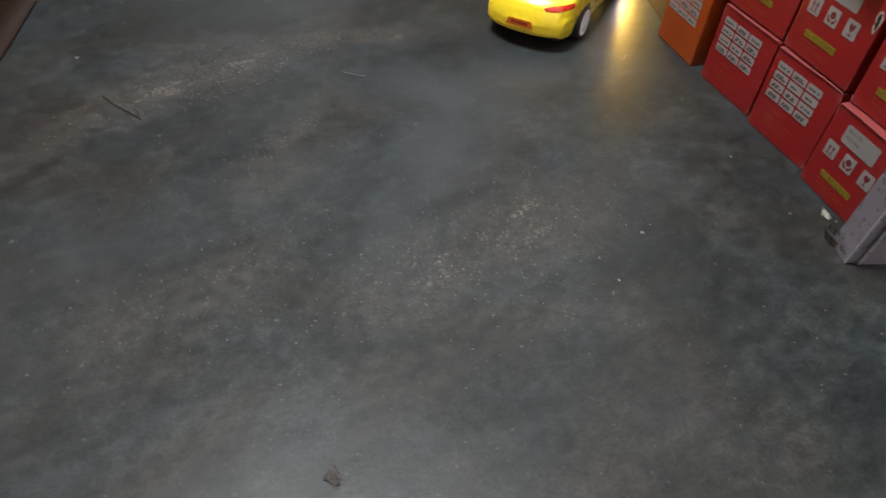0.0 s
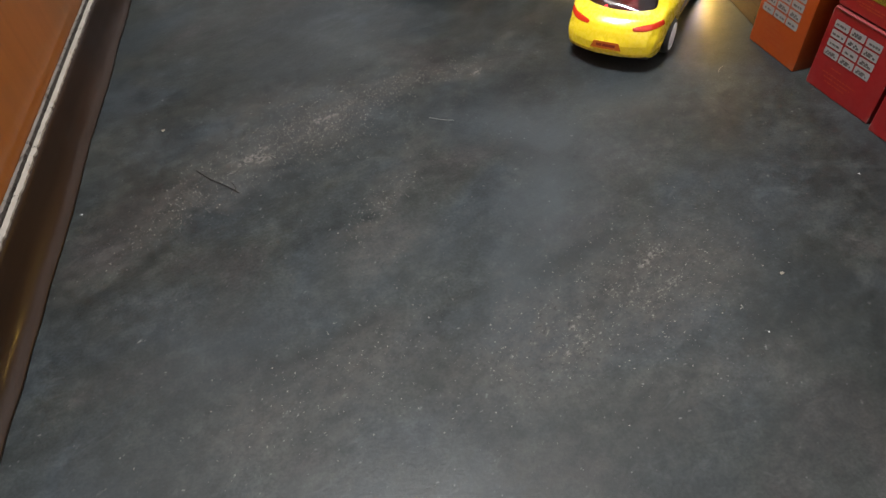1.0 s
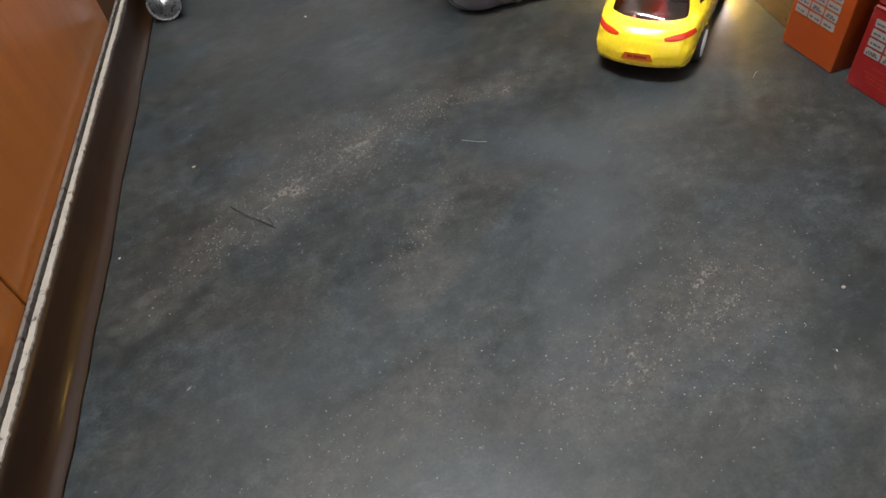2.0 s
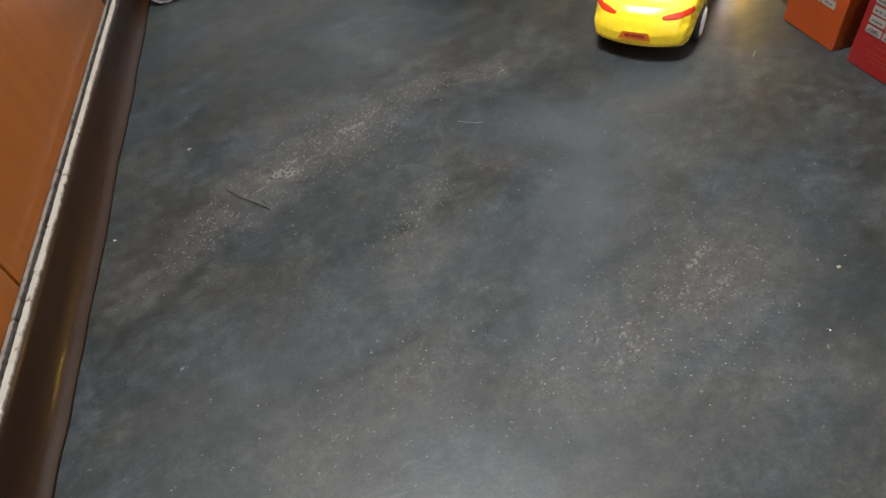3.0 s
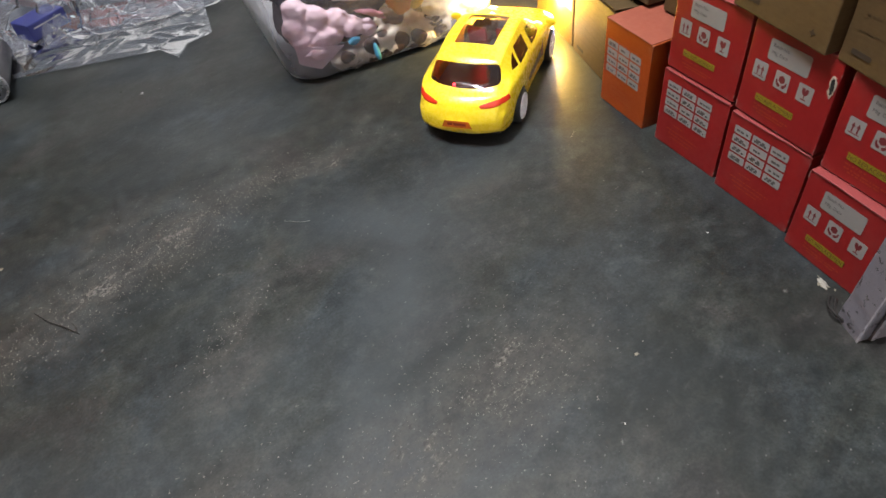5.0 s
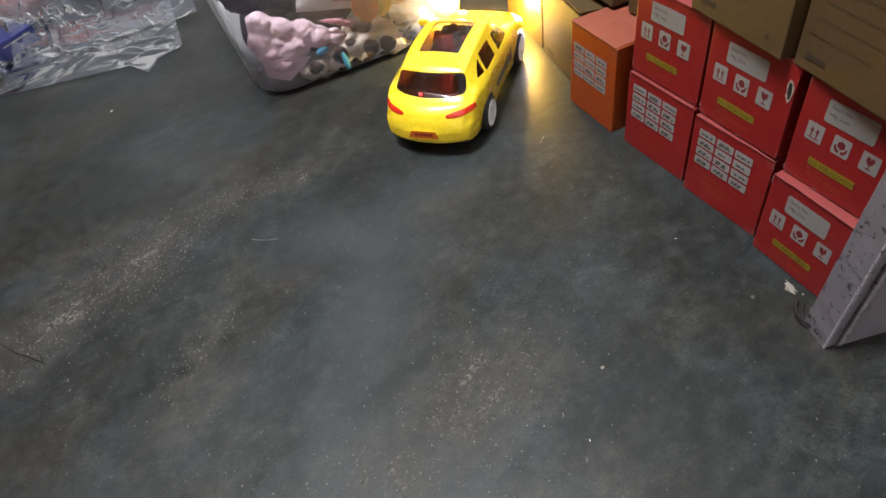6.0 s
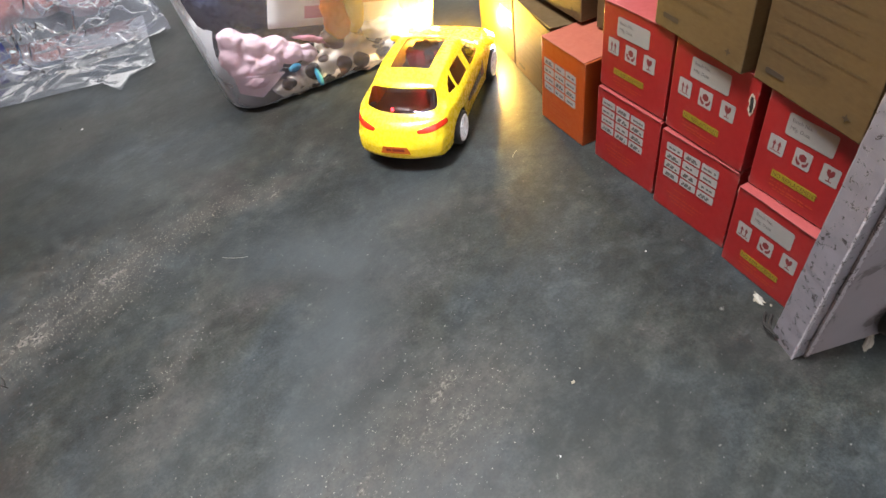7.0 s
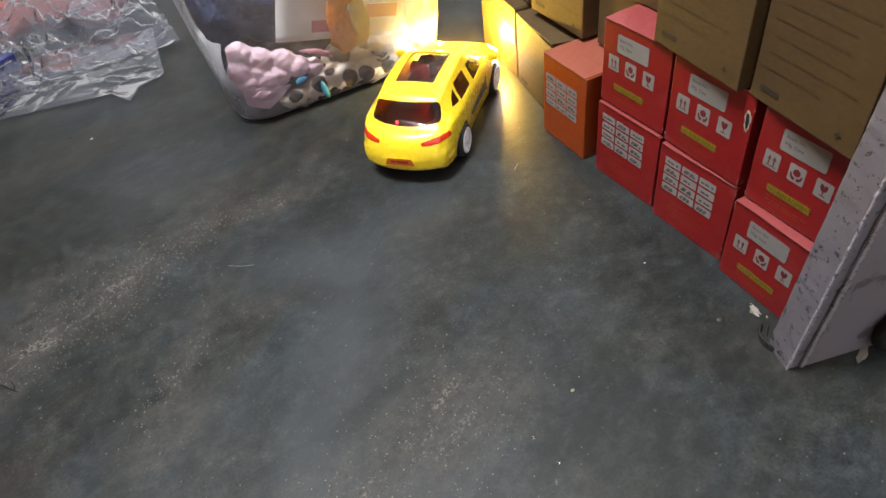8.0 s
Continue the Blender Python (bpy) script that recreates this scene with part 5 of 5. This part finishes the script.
soft_toy("spotted_toy", "cream plush toy with dark brown spots in the tub", [
    ("foot", GIRAFFE, (-0.078, -0.182, 0.016), (0.030, 0.018, 0.015), (0, 10, 0), 11),
    ("body", GIRAFFE, (-0.018, -0.180, 0.024), (0.054, 0.024, 0.023), (0, -4, 0), 12),
    ("leg", GIRAFFE, (0.040, -0.180, 0.021), (0.046, 0.024, 0.020), (0, 6, 0), 13),
    ("leg", GIRAFFE, (0.098, -0.178, 0.023), (0.044, 0.024, 0.021), (0, -6, 0), 14),
    ("back", GIRAFFE, (0.022, -0.168, 0.056), (0.044, 0.022, 0.022), (0, 0, 0), 15),
    ("ribbon", BLUE_PLUSH, (-0.040, -0.204, 0.024), (0.004, 0.005, 0.015), (0, -8, 0), 16),
], nudge=-0.010, fused=True)
soft_toy("white_toy", "white plush toy with a dark nose in the tub", [
    ("body", WHITE_PLUSH, (0.084, -0.172, 0.058), (0.042, 0.022, 0.022), (0, 4, 0), 21),
    ("muzzle", WHITE_PLUSH, (0.136, -0.180, 0.048), (0.024, 0.018, 0.018), (0, 0, 0), 22),
    ("nose", BROWN_PLUSH, (0.120, -0.198, 0.040), (0.006, 0.004, 0.004), (0, 0, 0), 23),
], nudge=-0.010, fused=True)
soft_toy("orange_toy", "orange and yellow plush toy in the tub", [
    ("body", ORANGE_PLUSH, (0.008, -0.2120, 0.116), (0.018, 0.006, 0.044), (0, 4, 0), 31),
    ("leg", ORANGE_PLUSH, (0.014, -0.2085, 0.086), (0.015, 0.0065, 0.020), (0, 24, 0), 34),
    ("tuft", ORANGE_PLUSH, (-0.002, -0.2090, 0.090), (0.010, 0.006, 0.014), (0, -15, 0), 35),
    ("mane", YELLOW_PLUSH, (0.038, -0.2110, 0.110), (0.014, 0.006, 0.038), (0, -4, 0), 32),
    ("tuft", YELLOW_PLUSH, (0.034, -0.2080, 0.082), (0.010, 0.006, 0.016), (0, 16, 0), 36),
    ("head", ORANGE_PLUSH, (0.020, -0.2150, 0.158), (0.025, 0.006, 0.022), (0, 0, 0), 33),
], fused=True)
soft_toy("green_toy", "pale green and yellow plush toy in the tub", [
    ("body", GREEN_PLUSH, (0.128, -0.198, 0.090), (0.015, 0.012, 0.034), (0, 0, 0), 41),
    ("side", YELLOW_PLUSH, (0.156, -0.192, 0.084), (0.014, 0.014, 0.036), (0, 0, 0), 42),
])
soft_toy("navy_cloth", "crumpled dark navy cloth filling the tub", [
    ("fold", NAVY, (-0.070, -0.125, 0.150), (0.095, 0.062, 0.066), (0, 14, 0), 51),
    ("fold", NAVY, (0.000, -0.130, 0.105), (0.085, 0.052, 0.036), (0, 4, 0), 52),
    ("fold", NAVY, (-0.126, -0.045, 0.148), (0.050, 0.112, 0.086), (0, -6, 0), 53),
    ("fold", NAVY, (0.070, -0.090, 0.130), (0.095, 0.070, 0.060), (0, 0, 0), 54),
    ("fold", NAVY, (0.0, 0.080, 0.090), (0.145, 0.120, 0.085), (0, 0, 0), 55),
], "cloth", fused=True)

# paper sheet and ribbons just inside the front wall, which leans outwards
lean = Matrix.Translation((-0.088, -0.2010, 0.112)) @ pose(0, 0, 0, 90 + 7.0, 0, 0) @ pose(0, 0, 0, 0, 0, -15.0)
sheet = slab(0.0, 0.272, 0.0, 0.16, -0.0003, 0.0003, 0, 1, 14)
for v in sheet.verts:
    v.co.z += 0.0012 * noise.noise(Vector((v.co.x * 14, v.co.y * 14, 0)))
    v.co.z -= 0.020 * max(0, (v.co.x - 0.200) / 0.055) ** 2
    if v.co.x > 0.22 and v.co.y < 0.02:
        v.co.y += (v.co.x - 0.22) * 0.35
paper = tagged(part("paper_sheet", sheet, PAPER, None, "", True, TUB_AT @ lean), "white paper sheet inside the wall of the tub", "paper")
part("ribbon", slab(0.052, 0.126, 0.012, 0.030, 0.0016, 0.0022, 0.0002, 1), PINK_TAPE, paper, "pink ribbon")
part("ribbon", slab(0.135, 0.185, 0.030, 0.050, 0.0016, 0.0022, 0.0002, 1), PEACH_TAPE, paper, "peach ribbon")

# ---- clear plastic bag with its goods ----
LOOSE = clear_plastic("smooth_clear_film", (0.88, 0.90, 0.95), 0.70, (0.15, 0.158, 0.182), 0.13, ior=1.10)
BAG = clear_plastic("crumpled_clear_film", (0.89, 0.90, 0.94), 0.68, (0.20, 0.203, 0.238), 0.09, ior=1.17)
BRICK_CLOTH = surface("brick_red_goods", (0.2258, 0.05644, 0.03652), (0.166, 0.03984, 0.02789), 0.8, 14, 0.6, bump_scale=60, bump_strength=0.4)
ROSE_CLOTH = surface("dull_rose_goods", (0.239, 0.1129, 0.1129), (0.1726, 0.07968, 0.07968), 0.8, 14, 0.6, bump_scale=60, bump_strength=0.4)
BLUE_CARD = surface("dark_blue_card", (0.01461, 0.01859, 0.1062), (0.01195, 0.01461, 0.07968), 0.4, 30, 0.6)


def facets(p):
    """Height of a crumpled sheet: flat facets that meet in straight creases."""
    dist, near = noise.voronoi(Vector((p.x, p.y, 0.0)))
    total, weight = 0.0, 0.0
    for k in range(3):
        tilt = noise.cell_vector(near[k] * 7.3 + Vector((0.5, 0.5, 0.5)))
        w = max(0.0, 1 - (dist[k] - dist[0]) / 0.16)
        total += w * (tilt.x - 0.5) * (p.x - near[k].x) + w * (tilt.y - 0.5) * (p.y - near[k].y) + w * (tilt.z - 0.5) * 0.35
        weight += w
    return total / weight


def film(x_of, y0, y1, columns, rows, height, seed, ridge, crisp=1.0, pace=13, creases=()):
    """A crumpled sheet of film; x_of gives its edges along y, height its rise."""
    bm = bmesh.new()
    grid = []
    for j in range(rows + 1):
        y = y0 + (y1 - y0) * j / rows
        line = []
        for i in range(columns + 1):
            a = i / columns
            left, right, front = x_of(j / rows)
            x = left + (right - left) * a
            yy = y + front(a)
            p = Vector((x * pace, yy * pace, seed))
            p += Vector((noise.noise(p * 0.6), noise.noise(p * 0.6 + Vector((5, 5, 5))), 0)) * 0.5
            rise = facets(p) + 0.45 * facets(p * 2.3 + Vector((3, 1, 0))) * crisp + 0.5 * noise.noise(p * 0.7)
            z = height(a, j / rows) + ridge * (0.25 + rise) * min(1, (j + 1.0) / (rows * 0.07))
            for c0, c1, lift in creases:
                if not (min(c0[0], c1[0]) - 0.006 < x < max(c0[0], c1[0]) + 0.006 and min(c0[1], c1[1]) - 0.006 < yy < max(c0[1], c1[1]) + 0.006):
                    continue
                p0, p1, q = Vector(c0), Vector(c1), Vector((x, yy))
                t = min(max((q - p0).dot(p1 - p0) / (p1 - p0).length_squared, 0), 1)
                z += lift * max(0, 1 - (q - p0.lerp(p1, t)).length / 0.006) * math.sin(math.pi * (0.06 + 0.88 * t))
            line.append(bm.verts.new((x, yy, max(z, 0.0006))))
        grid.append(line)
    for p, q in zip(grid, grid[1:]):
        for i in range(columns):
            bm.faces.new((p[i], p[i + 1], q[i + 1], q[i]))
    bmesh.ops.recalc_face_normals(bm, faces=bm.faces[:])
    return bm


CREASES = [((-0.5985, 0.7037), (-0.5584, 0.7524), 0.006), ((-0.585, 0.690), (-0.550, 0.722), 0.004), ((-0.545, 0.702), (-0.470, 0.668), 0.005), ((-0.640, 0.790), (-0.520, 0.762), 0.006), ((-0.690, 0.760), (-0.620, 0.745), 0.005), ((-0.500, 0.720), (-0.430, 0.700), 0.004)]
rnd = random.Random(41)
WRINKLES = []
for _ in range(150):
    x, y, turn, length = rnd.uniform(-0.80, -0.36), rnd.uniform(0.76, 1.12), rnd.gauss(0.9, 0.7), rnd.uniform(0.015, 0.060)
    WRINKLES.append(((x, y), (x + length * math.cos(turn), y + length * math.sin(turn)), rnd.uniform(0.003, 0.007)))
for _ in range(12):
    x, y, turn, length = rnd.uniform(-0.72, -0.43), rnd.uniform(0.66, 0.76), rnd.gauss(-0.2, 0.5), rnd.uniform(0.02, 0.06)
    CREASES.append(((x, y), (x + length * math.cos(turn), y + length * math.sin(turn)), rnd.uniform(0.003, 0.006)))
bag = tagged(new("plastic_bag"), "crumpled clear plastic bag lying on the floor, half full", "plastic bag")
part("loose_film", film(lambda s: (-0.735, -0.405 + 0.02 * s, lambda a: -0.085 * a - 0.045 * max(0, 1 - abs(a - 0.79) / 0.07) * (1 - s) + 0.03 * max(0, (a - 0.85) / 0.15) * (1 - s)), 0.702, 0.93, 240, 150, lambda a, s: 0.003 + 0.010 * s, 4.0, 0.0056, 0.9, 10, CREASES), LOOSE, bag, "flat loose edge of clear film", True)
part("filled_film", film(lambda s: (-0.80, -0.352 - 0.03 * s, lambda a: -0.03 * a), 0.770, 1.45, 230, 260, lambda a, s: 0.012 + 0.16 * min(1, s * 1.9) ** 1.6 * min(1, (1 - a) * 5 + 0.25), 9.0, 0.046, 1.5, 21, WRINKLES), BAG, bag, "crumpled glossy clear film", True)
soft_toy("folded_goods", "brick red and rose goods inside the clear bag", [], "goods")
goods = bpy.data.objects["folded_goods"]
goods.matrix_basis = Matrix.Identity(4)
for at, radii, mat, seed in (((-0.66, 1.06, 0.052), (0.10, 0.13, 0.050), BRICK_CLOTH, 61), ((-0.55, 1.10, 0.055), (0.10, 0.15, 0.052), BRICK_CLOTH, 62), ((-0.46, 1.02, 0.038), (0.075, 0.12, 0.035), ROSE_CLOTH, 63)):
    part("bundle", lump(*radii, seed, 0.10, 1.4), mat, goods, "", True, Matrix.Translation(at))
blue = tagged(part("blue_packet", slab(-0.040, 0.040, -0.022, 0.022, 0, 0.030, 0.002, 2), BLUE_CARD, None, "", False, pose(-0.672, 0.836, 0.018, 4, 0, 38)), "small dark blue card packet lying on the clear bag", "packet")
part("packet_stripe", slab(-0.030, 0.030, -0.0223, -0.02195, 0.020, 0.0225), STICKER, blue, "thin pale stripe")

# ---- spray can on its side ----
CAN_SIDE = surface("dark_printed_can", (0.02988, 0.02789, 0.03187), (0.0498, 0.04648, 0.0498), 0.35, 20, 0.6)
CAN_METAL = surface("brushed_can_metal", (0.62, 0.62, 0.64), (0.58, 0.58, 0.60), 0.30, 12, 0.5, metal=0.9)
CAN_WHITE = plain("white_can_print", (0.3652, 0.3586, 0.3718), 0.4)
can = tagged(part("spray_can", lathe([(0.0262, 0.004), (0.0270, 0.006), (0.0270, 0.150), (0.0255, 0.156), (0.0200, 0.160)], 48), CAN_SIDE, None, "", True, pose(-0.7580, 0.629, 0.0272, -90, 0, -1.5)), "dark printed spray can lying on the floor", "spray can")
part("base_rim", lathe([(0.0225, 0.0012), (0.0245, -0.0008), (0.0262, 0.0002), (0.0272, 0.0035), (0.0268, 0.0062), (0.0262, 0.0062)], 48), CAN_METAL, can, "silver metal rim", True)
part("base_dome", lathe([(0.0243, 0.0006), (0.0225, 0.0022), (0.0190, 0.0046), (0.0130, 0.0074), (0.0060, 0.0088), (0.0008, 0.0092)], 48), CAN_METAL, can, "hollow silver base", True)
rnd = random.Random(77)
for k in range(9):
    a0, w, h0, hh = rnd.uniform(-1.2, 1.6), rnd.uniform(0.15, 0.4), rnd.uniform(0.02, 0.12), rnd.uniform(0.006, 0.020)
    bm = bmesh.new()
    cols = [(bm.verts.new((0.02715 * math.cos(a), 0.02715 * math.sin(a), h0)), bm.verts.new((0.02715 * math.cos(a), 0.02715 * math.sin(a), h0 + hh))) for a in (a0 + math.pi / 2 + w * i / 6 for i in range(7))]
    for p, q in zip(cols, cols[1:]):
        bm.faces.new((p[0], q[0], q[1], p[1]))
    part("print_patch", bm, CAN_WHITE, can)
part("valve_cap", lathe([(0.0190, 0.158), (0.0190, 0.178), (0.0150, 0.184), (0.004, 0.185)], 32), CAN_WHITE, can, "pale cap", True)

# ---- small litter on the floor ----
CHIP = plain("white_plaster_chip", (0.3652, 0.3586, 0.3453), 0.8)
CREAM = surface("crumbled_plaster", (0.2092, 0.1843, 0.1444), (0.1594, 0.1394, 0.1046), 0.9, 80, 0.6)
TWIG = plain("dark_twig", (0.01195, 0.009296, 0.007968), 0.8)
HAIR = plain("pale_thread", (0.2258, 0.2191, 0.1992), 0.6)


def chip(x, y, size, seed, mat=CHIP, name="plaster_chip", label="small white plaster chip on the floor"):
    size *= 0.7
    bm = lump(size * 0.9, size * 0.6, size * 0.22, seed, 0.9, 2.2, 3)
    return tagged(part(name, bm, mat, None, "", False, pose(x, y, size * 0.2, 0, 0, seed * 47)), label, "debris", "litter on the floor")


def thread(points, r, mat, name, label):
    curve = bpy.data.curves.new(name, "CURVE")
    curve.dimensions, curve.bevel_depth, curve.bevel_resolution, curve.resolution_u = "3D", r, 1, 6
    sp = curve.splines.new("NURBS")
    sp.points.add(len(points) - 1)
    for p, c in zip(sp.points, points):
        p.co = (*c, 1)
    sp.use_endpoint_u, sp.order_u = True, 3
    ob = new("thread_maker", curve)
    data = bpy.data.meshes.new_from_object(ob.evaluated_get(bpy.context.evaluated_depsgraph_get()))
    bpy.data.objects.remove(ob)
    data.materials.clear()
    data.materials.append(mat)
    return tagged(new(name, data), label, "debris", "litter on the floor")


chip(-0.1255, 0.130, 0.0046, 1)
chip(-0.103, 0.248, 0.0030, 2)
chip(-0.0610, -0.180, 0.0018, 3)
chip(-0.218, -0.262, 0.0032, 4, CREAM)
chip(-0.547, 0.513, 0.0040, 5, CHIP, label="small cream plaster crumb on the floor")
chip(-0.577, 0.539, 0.0030, 6, TWIG, "dirt_crumb", "small dark dirt crumb on the floor")
chip(-0.842, 0.076, 0.0026, 7)
chip(-0.752, 0.200, 0.0040, 8, CREAM)
chip(-0.269, -0.311, 0.0014, 9)
chip(-0.545, -0.420, 0.0110, 10, plain("dark_grit_lump", (0.05, 0.045, 0.04), 0.9), "dirt_crumb", "dark crumbly dirt lump on the floor")
for k in range(9):
    r = random.Random(500 + k)
    chip(-0.022 + r.gauss(0, 0.003), -0.287 + r.gauss(0, 0.0050), r.uniform(0.0008, 0.0034), 20 + k, CREAM, label="cream plaster crumb by the carton")
POWDER = surface("white_plaster_powder", (0.332, 0.3121, 0.2722), (0.1859, 0.166, 0.1394), 0.95, 260, 0.7, bump_scale=900, bump_strength=0.8)


def smear(x, y, a, b, turn, seed, name, label):
    """A thin ragged heap of powder."""
    bm = bmesh.new()
    bmesh.ops.create_circle(bm, cap_ends=True, cap_tris=True, segments=64, radius=1)
    bmesh.ops.subdivide_edges(bm, edges=bm.edges[:], cuts=4, use_grid_fill=True)
    for v in bm.verts:
        r, ang = v.co.length, math.atan2(v.co.y, v.co.x)
        q = Vector((math.cos(ang) * 1.6 + seed, math.sin(ang) * 1.6, seed))
        k = 1 + 0.35 * noise.noise(q) + 0.30 * noise.noise(q * 2.7) + 0.08 * noise.noise(q * 7)
        v.co = Vector((v.co.x * a * k, v.co.y * b * k, 0.0002 + (0.0012 + 0.0009 * noise.noise(Vector((v.co.x * 6, v.co.y * 6, seed)))) * max(0, 1 - r ** 3)))
    return tagged(part(name, bm, POWDER, None, "", True, pose(x, y, 0, 0, 0, turn)), label, "debris", "litter on the floor")


smear(-0.0225, -0.287, 0.0034, 0.0070, -25, 2.0, "plaster_powder", "small heap of white plaster powder by the carton")
smear(0.012, -0.372, 0.013, 0.0030, 20, 5.0, "plaster_powder", "flat cream plaster smear on the floor")
thread([(-0.717, 0.102, 0.001), (-0.704, 0.078, 0.003), (-0.692, 0.066, 0.002), (-0.684, 0.056, 0.002), (-0.675, 0.044, 0.001)], 0.0006, TWIG, "twig", "thin dark bent twig on the floor")
thread([(-0.678, 0.048, 0.001), (-0.676, 0.056, 0.003), (-0.681, 0.062, 0.003)], 0.0005, TWIG, "twig", "thin dark bent twig on the floor")
thread([(-0.440, 0.092, 0.0006), (-0.430, 0.083, 0.001), (-0.421, 0.077, 0.001), (-0.414, 0.075, 0.0006)], 0.00022, HAIR, "thread", "short pale thread on the floor")
thread([(-0.078, 0.036, 0.0006), (-0.073, 0.042, 0.001), (-0.066, 0.045, 0.0006)], 0.00022, HAIR, "thread", "short pale thread on the floor")
thread([(-0.098, 0.318, 0.0006), (-0.075, 0.318, 0.001), (-0.052, 0.313, 0.0006)], 0.00022, HAIR, "thread", "short pale thread on the floor")
thread([(-0.0310, -0.3020, 0.0016), (-0.0470, -0.3090, 0.009), (-0.0520, -0.3230, 0.010), (-0.0440, -0.3320, 0.0016)], 0.0012, TWIG, "wire_loop", "dark bent wire at the foot of the post")
thread([(-0.0286, -0.3069, 0.0012), (-0.0426, -0.3139, 0.004), (-0.0466, -0.3259, 0.004), (-0.0406, -0.3334, 0.0012)], 0.0013, TWIG, "wire_loop", "dark bent wire at the foot of the post")

# rounded lump added for the black spot low on the partition
tagged(part("black_lump", lump(0.024, 0.010, 0.030, 91, 0.12, 1.5), plain("matt_black_lump", (0.012, 0.011, 0.011), 0.6), partition, "black rounded lump low on the partition", True, pose(0.090, -0.008, 0.036)), "black rounded lump low on the partition")

# ---- loose grit where the floor is worn ----
GRIT = surface("tan_grit", (0.210, 0.194, 0.172), (0.130, 0.121, 0.108), 0.95, 300, 0.8, world_space=True)
rnd = random.Random(2024)
verts, faces = [], []
for x, y, a, b, turn, count in ((-0.560, 0.130, 0.10, 0.050, 30, 1700), (-0.650, 0.100, 0.10, 0.040, 30, 700), (-0.420, 0.180, 0.09, 0.022, 10, 700), (-0.743, 0.049, 0.08, 0.03, 35, 350), (-0.530, -0.030, 0.07, 0.014, 38, 260), (-0.435, -0.255, 0.10, 0.05, 12, 380), (-0.322, -0.222, 0.10, 0.06, 20, 700), (-0.62, -0.22, 0.12, 0.05, 16, 350)):
    c, s = math.cos(radians(turn)), math.sin(radians(turn))
    for _ in range(count):
        u, v = rnd.gauss(0, a * 0.6), rnd.gauss(0, b * 0.7)
        px, py = x + c * u - s * v, y + s * u + c * v
        if px < -0.84 + 0.12 * py or px > -0.03:
            continue
        r, spin, h = 0.00025 + 0.0008 * rnd.random() ** 4, rnd.uniform(0, 6.3), rnd.uniform(0.4, 0.9)
        k = len(verts)
        verts += [(px + r * math.cos(spin + q * 2.09) * rnd.uniform(0.7, 1.3), py + r * math.sin(spin + q * 2.09), 0.0001) for q in range(3)] + [(px, py, 0.0001 + r * h)]
        faces += [(k, k + 1, k + 3), (k + 1, k + 2, k + 3), (k + 2, k, k + 3)]
data = bpy.data.meshes.new("floor_grit")
data.from_pydata(verts, [], faces)
data.materials.append(GRIT)
tagged(new("floor_grit", data), "fine tan grit scattered over the cement floor", "grit", kind="stuff")
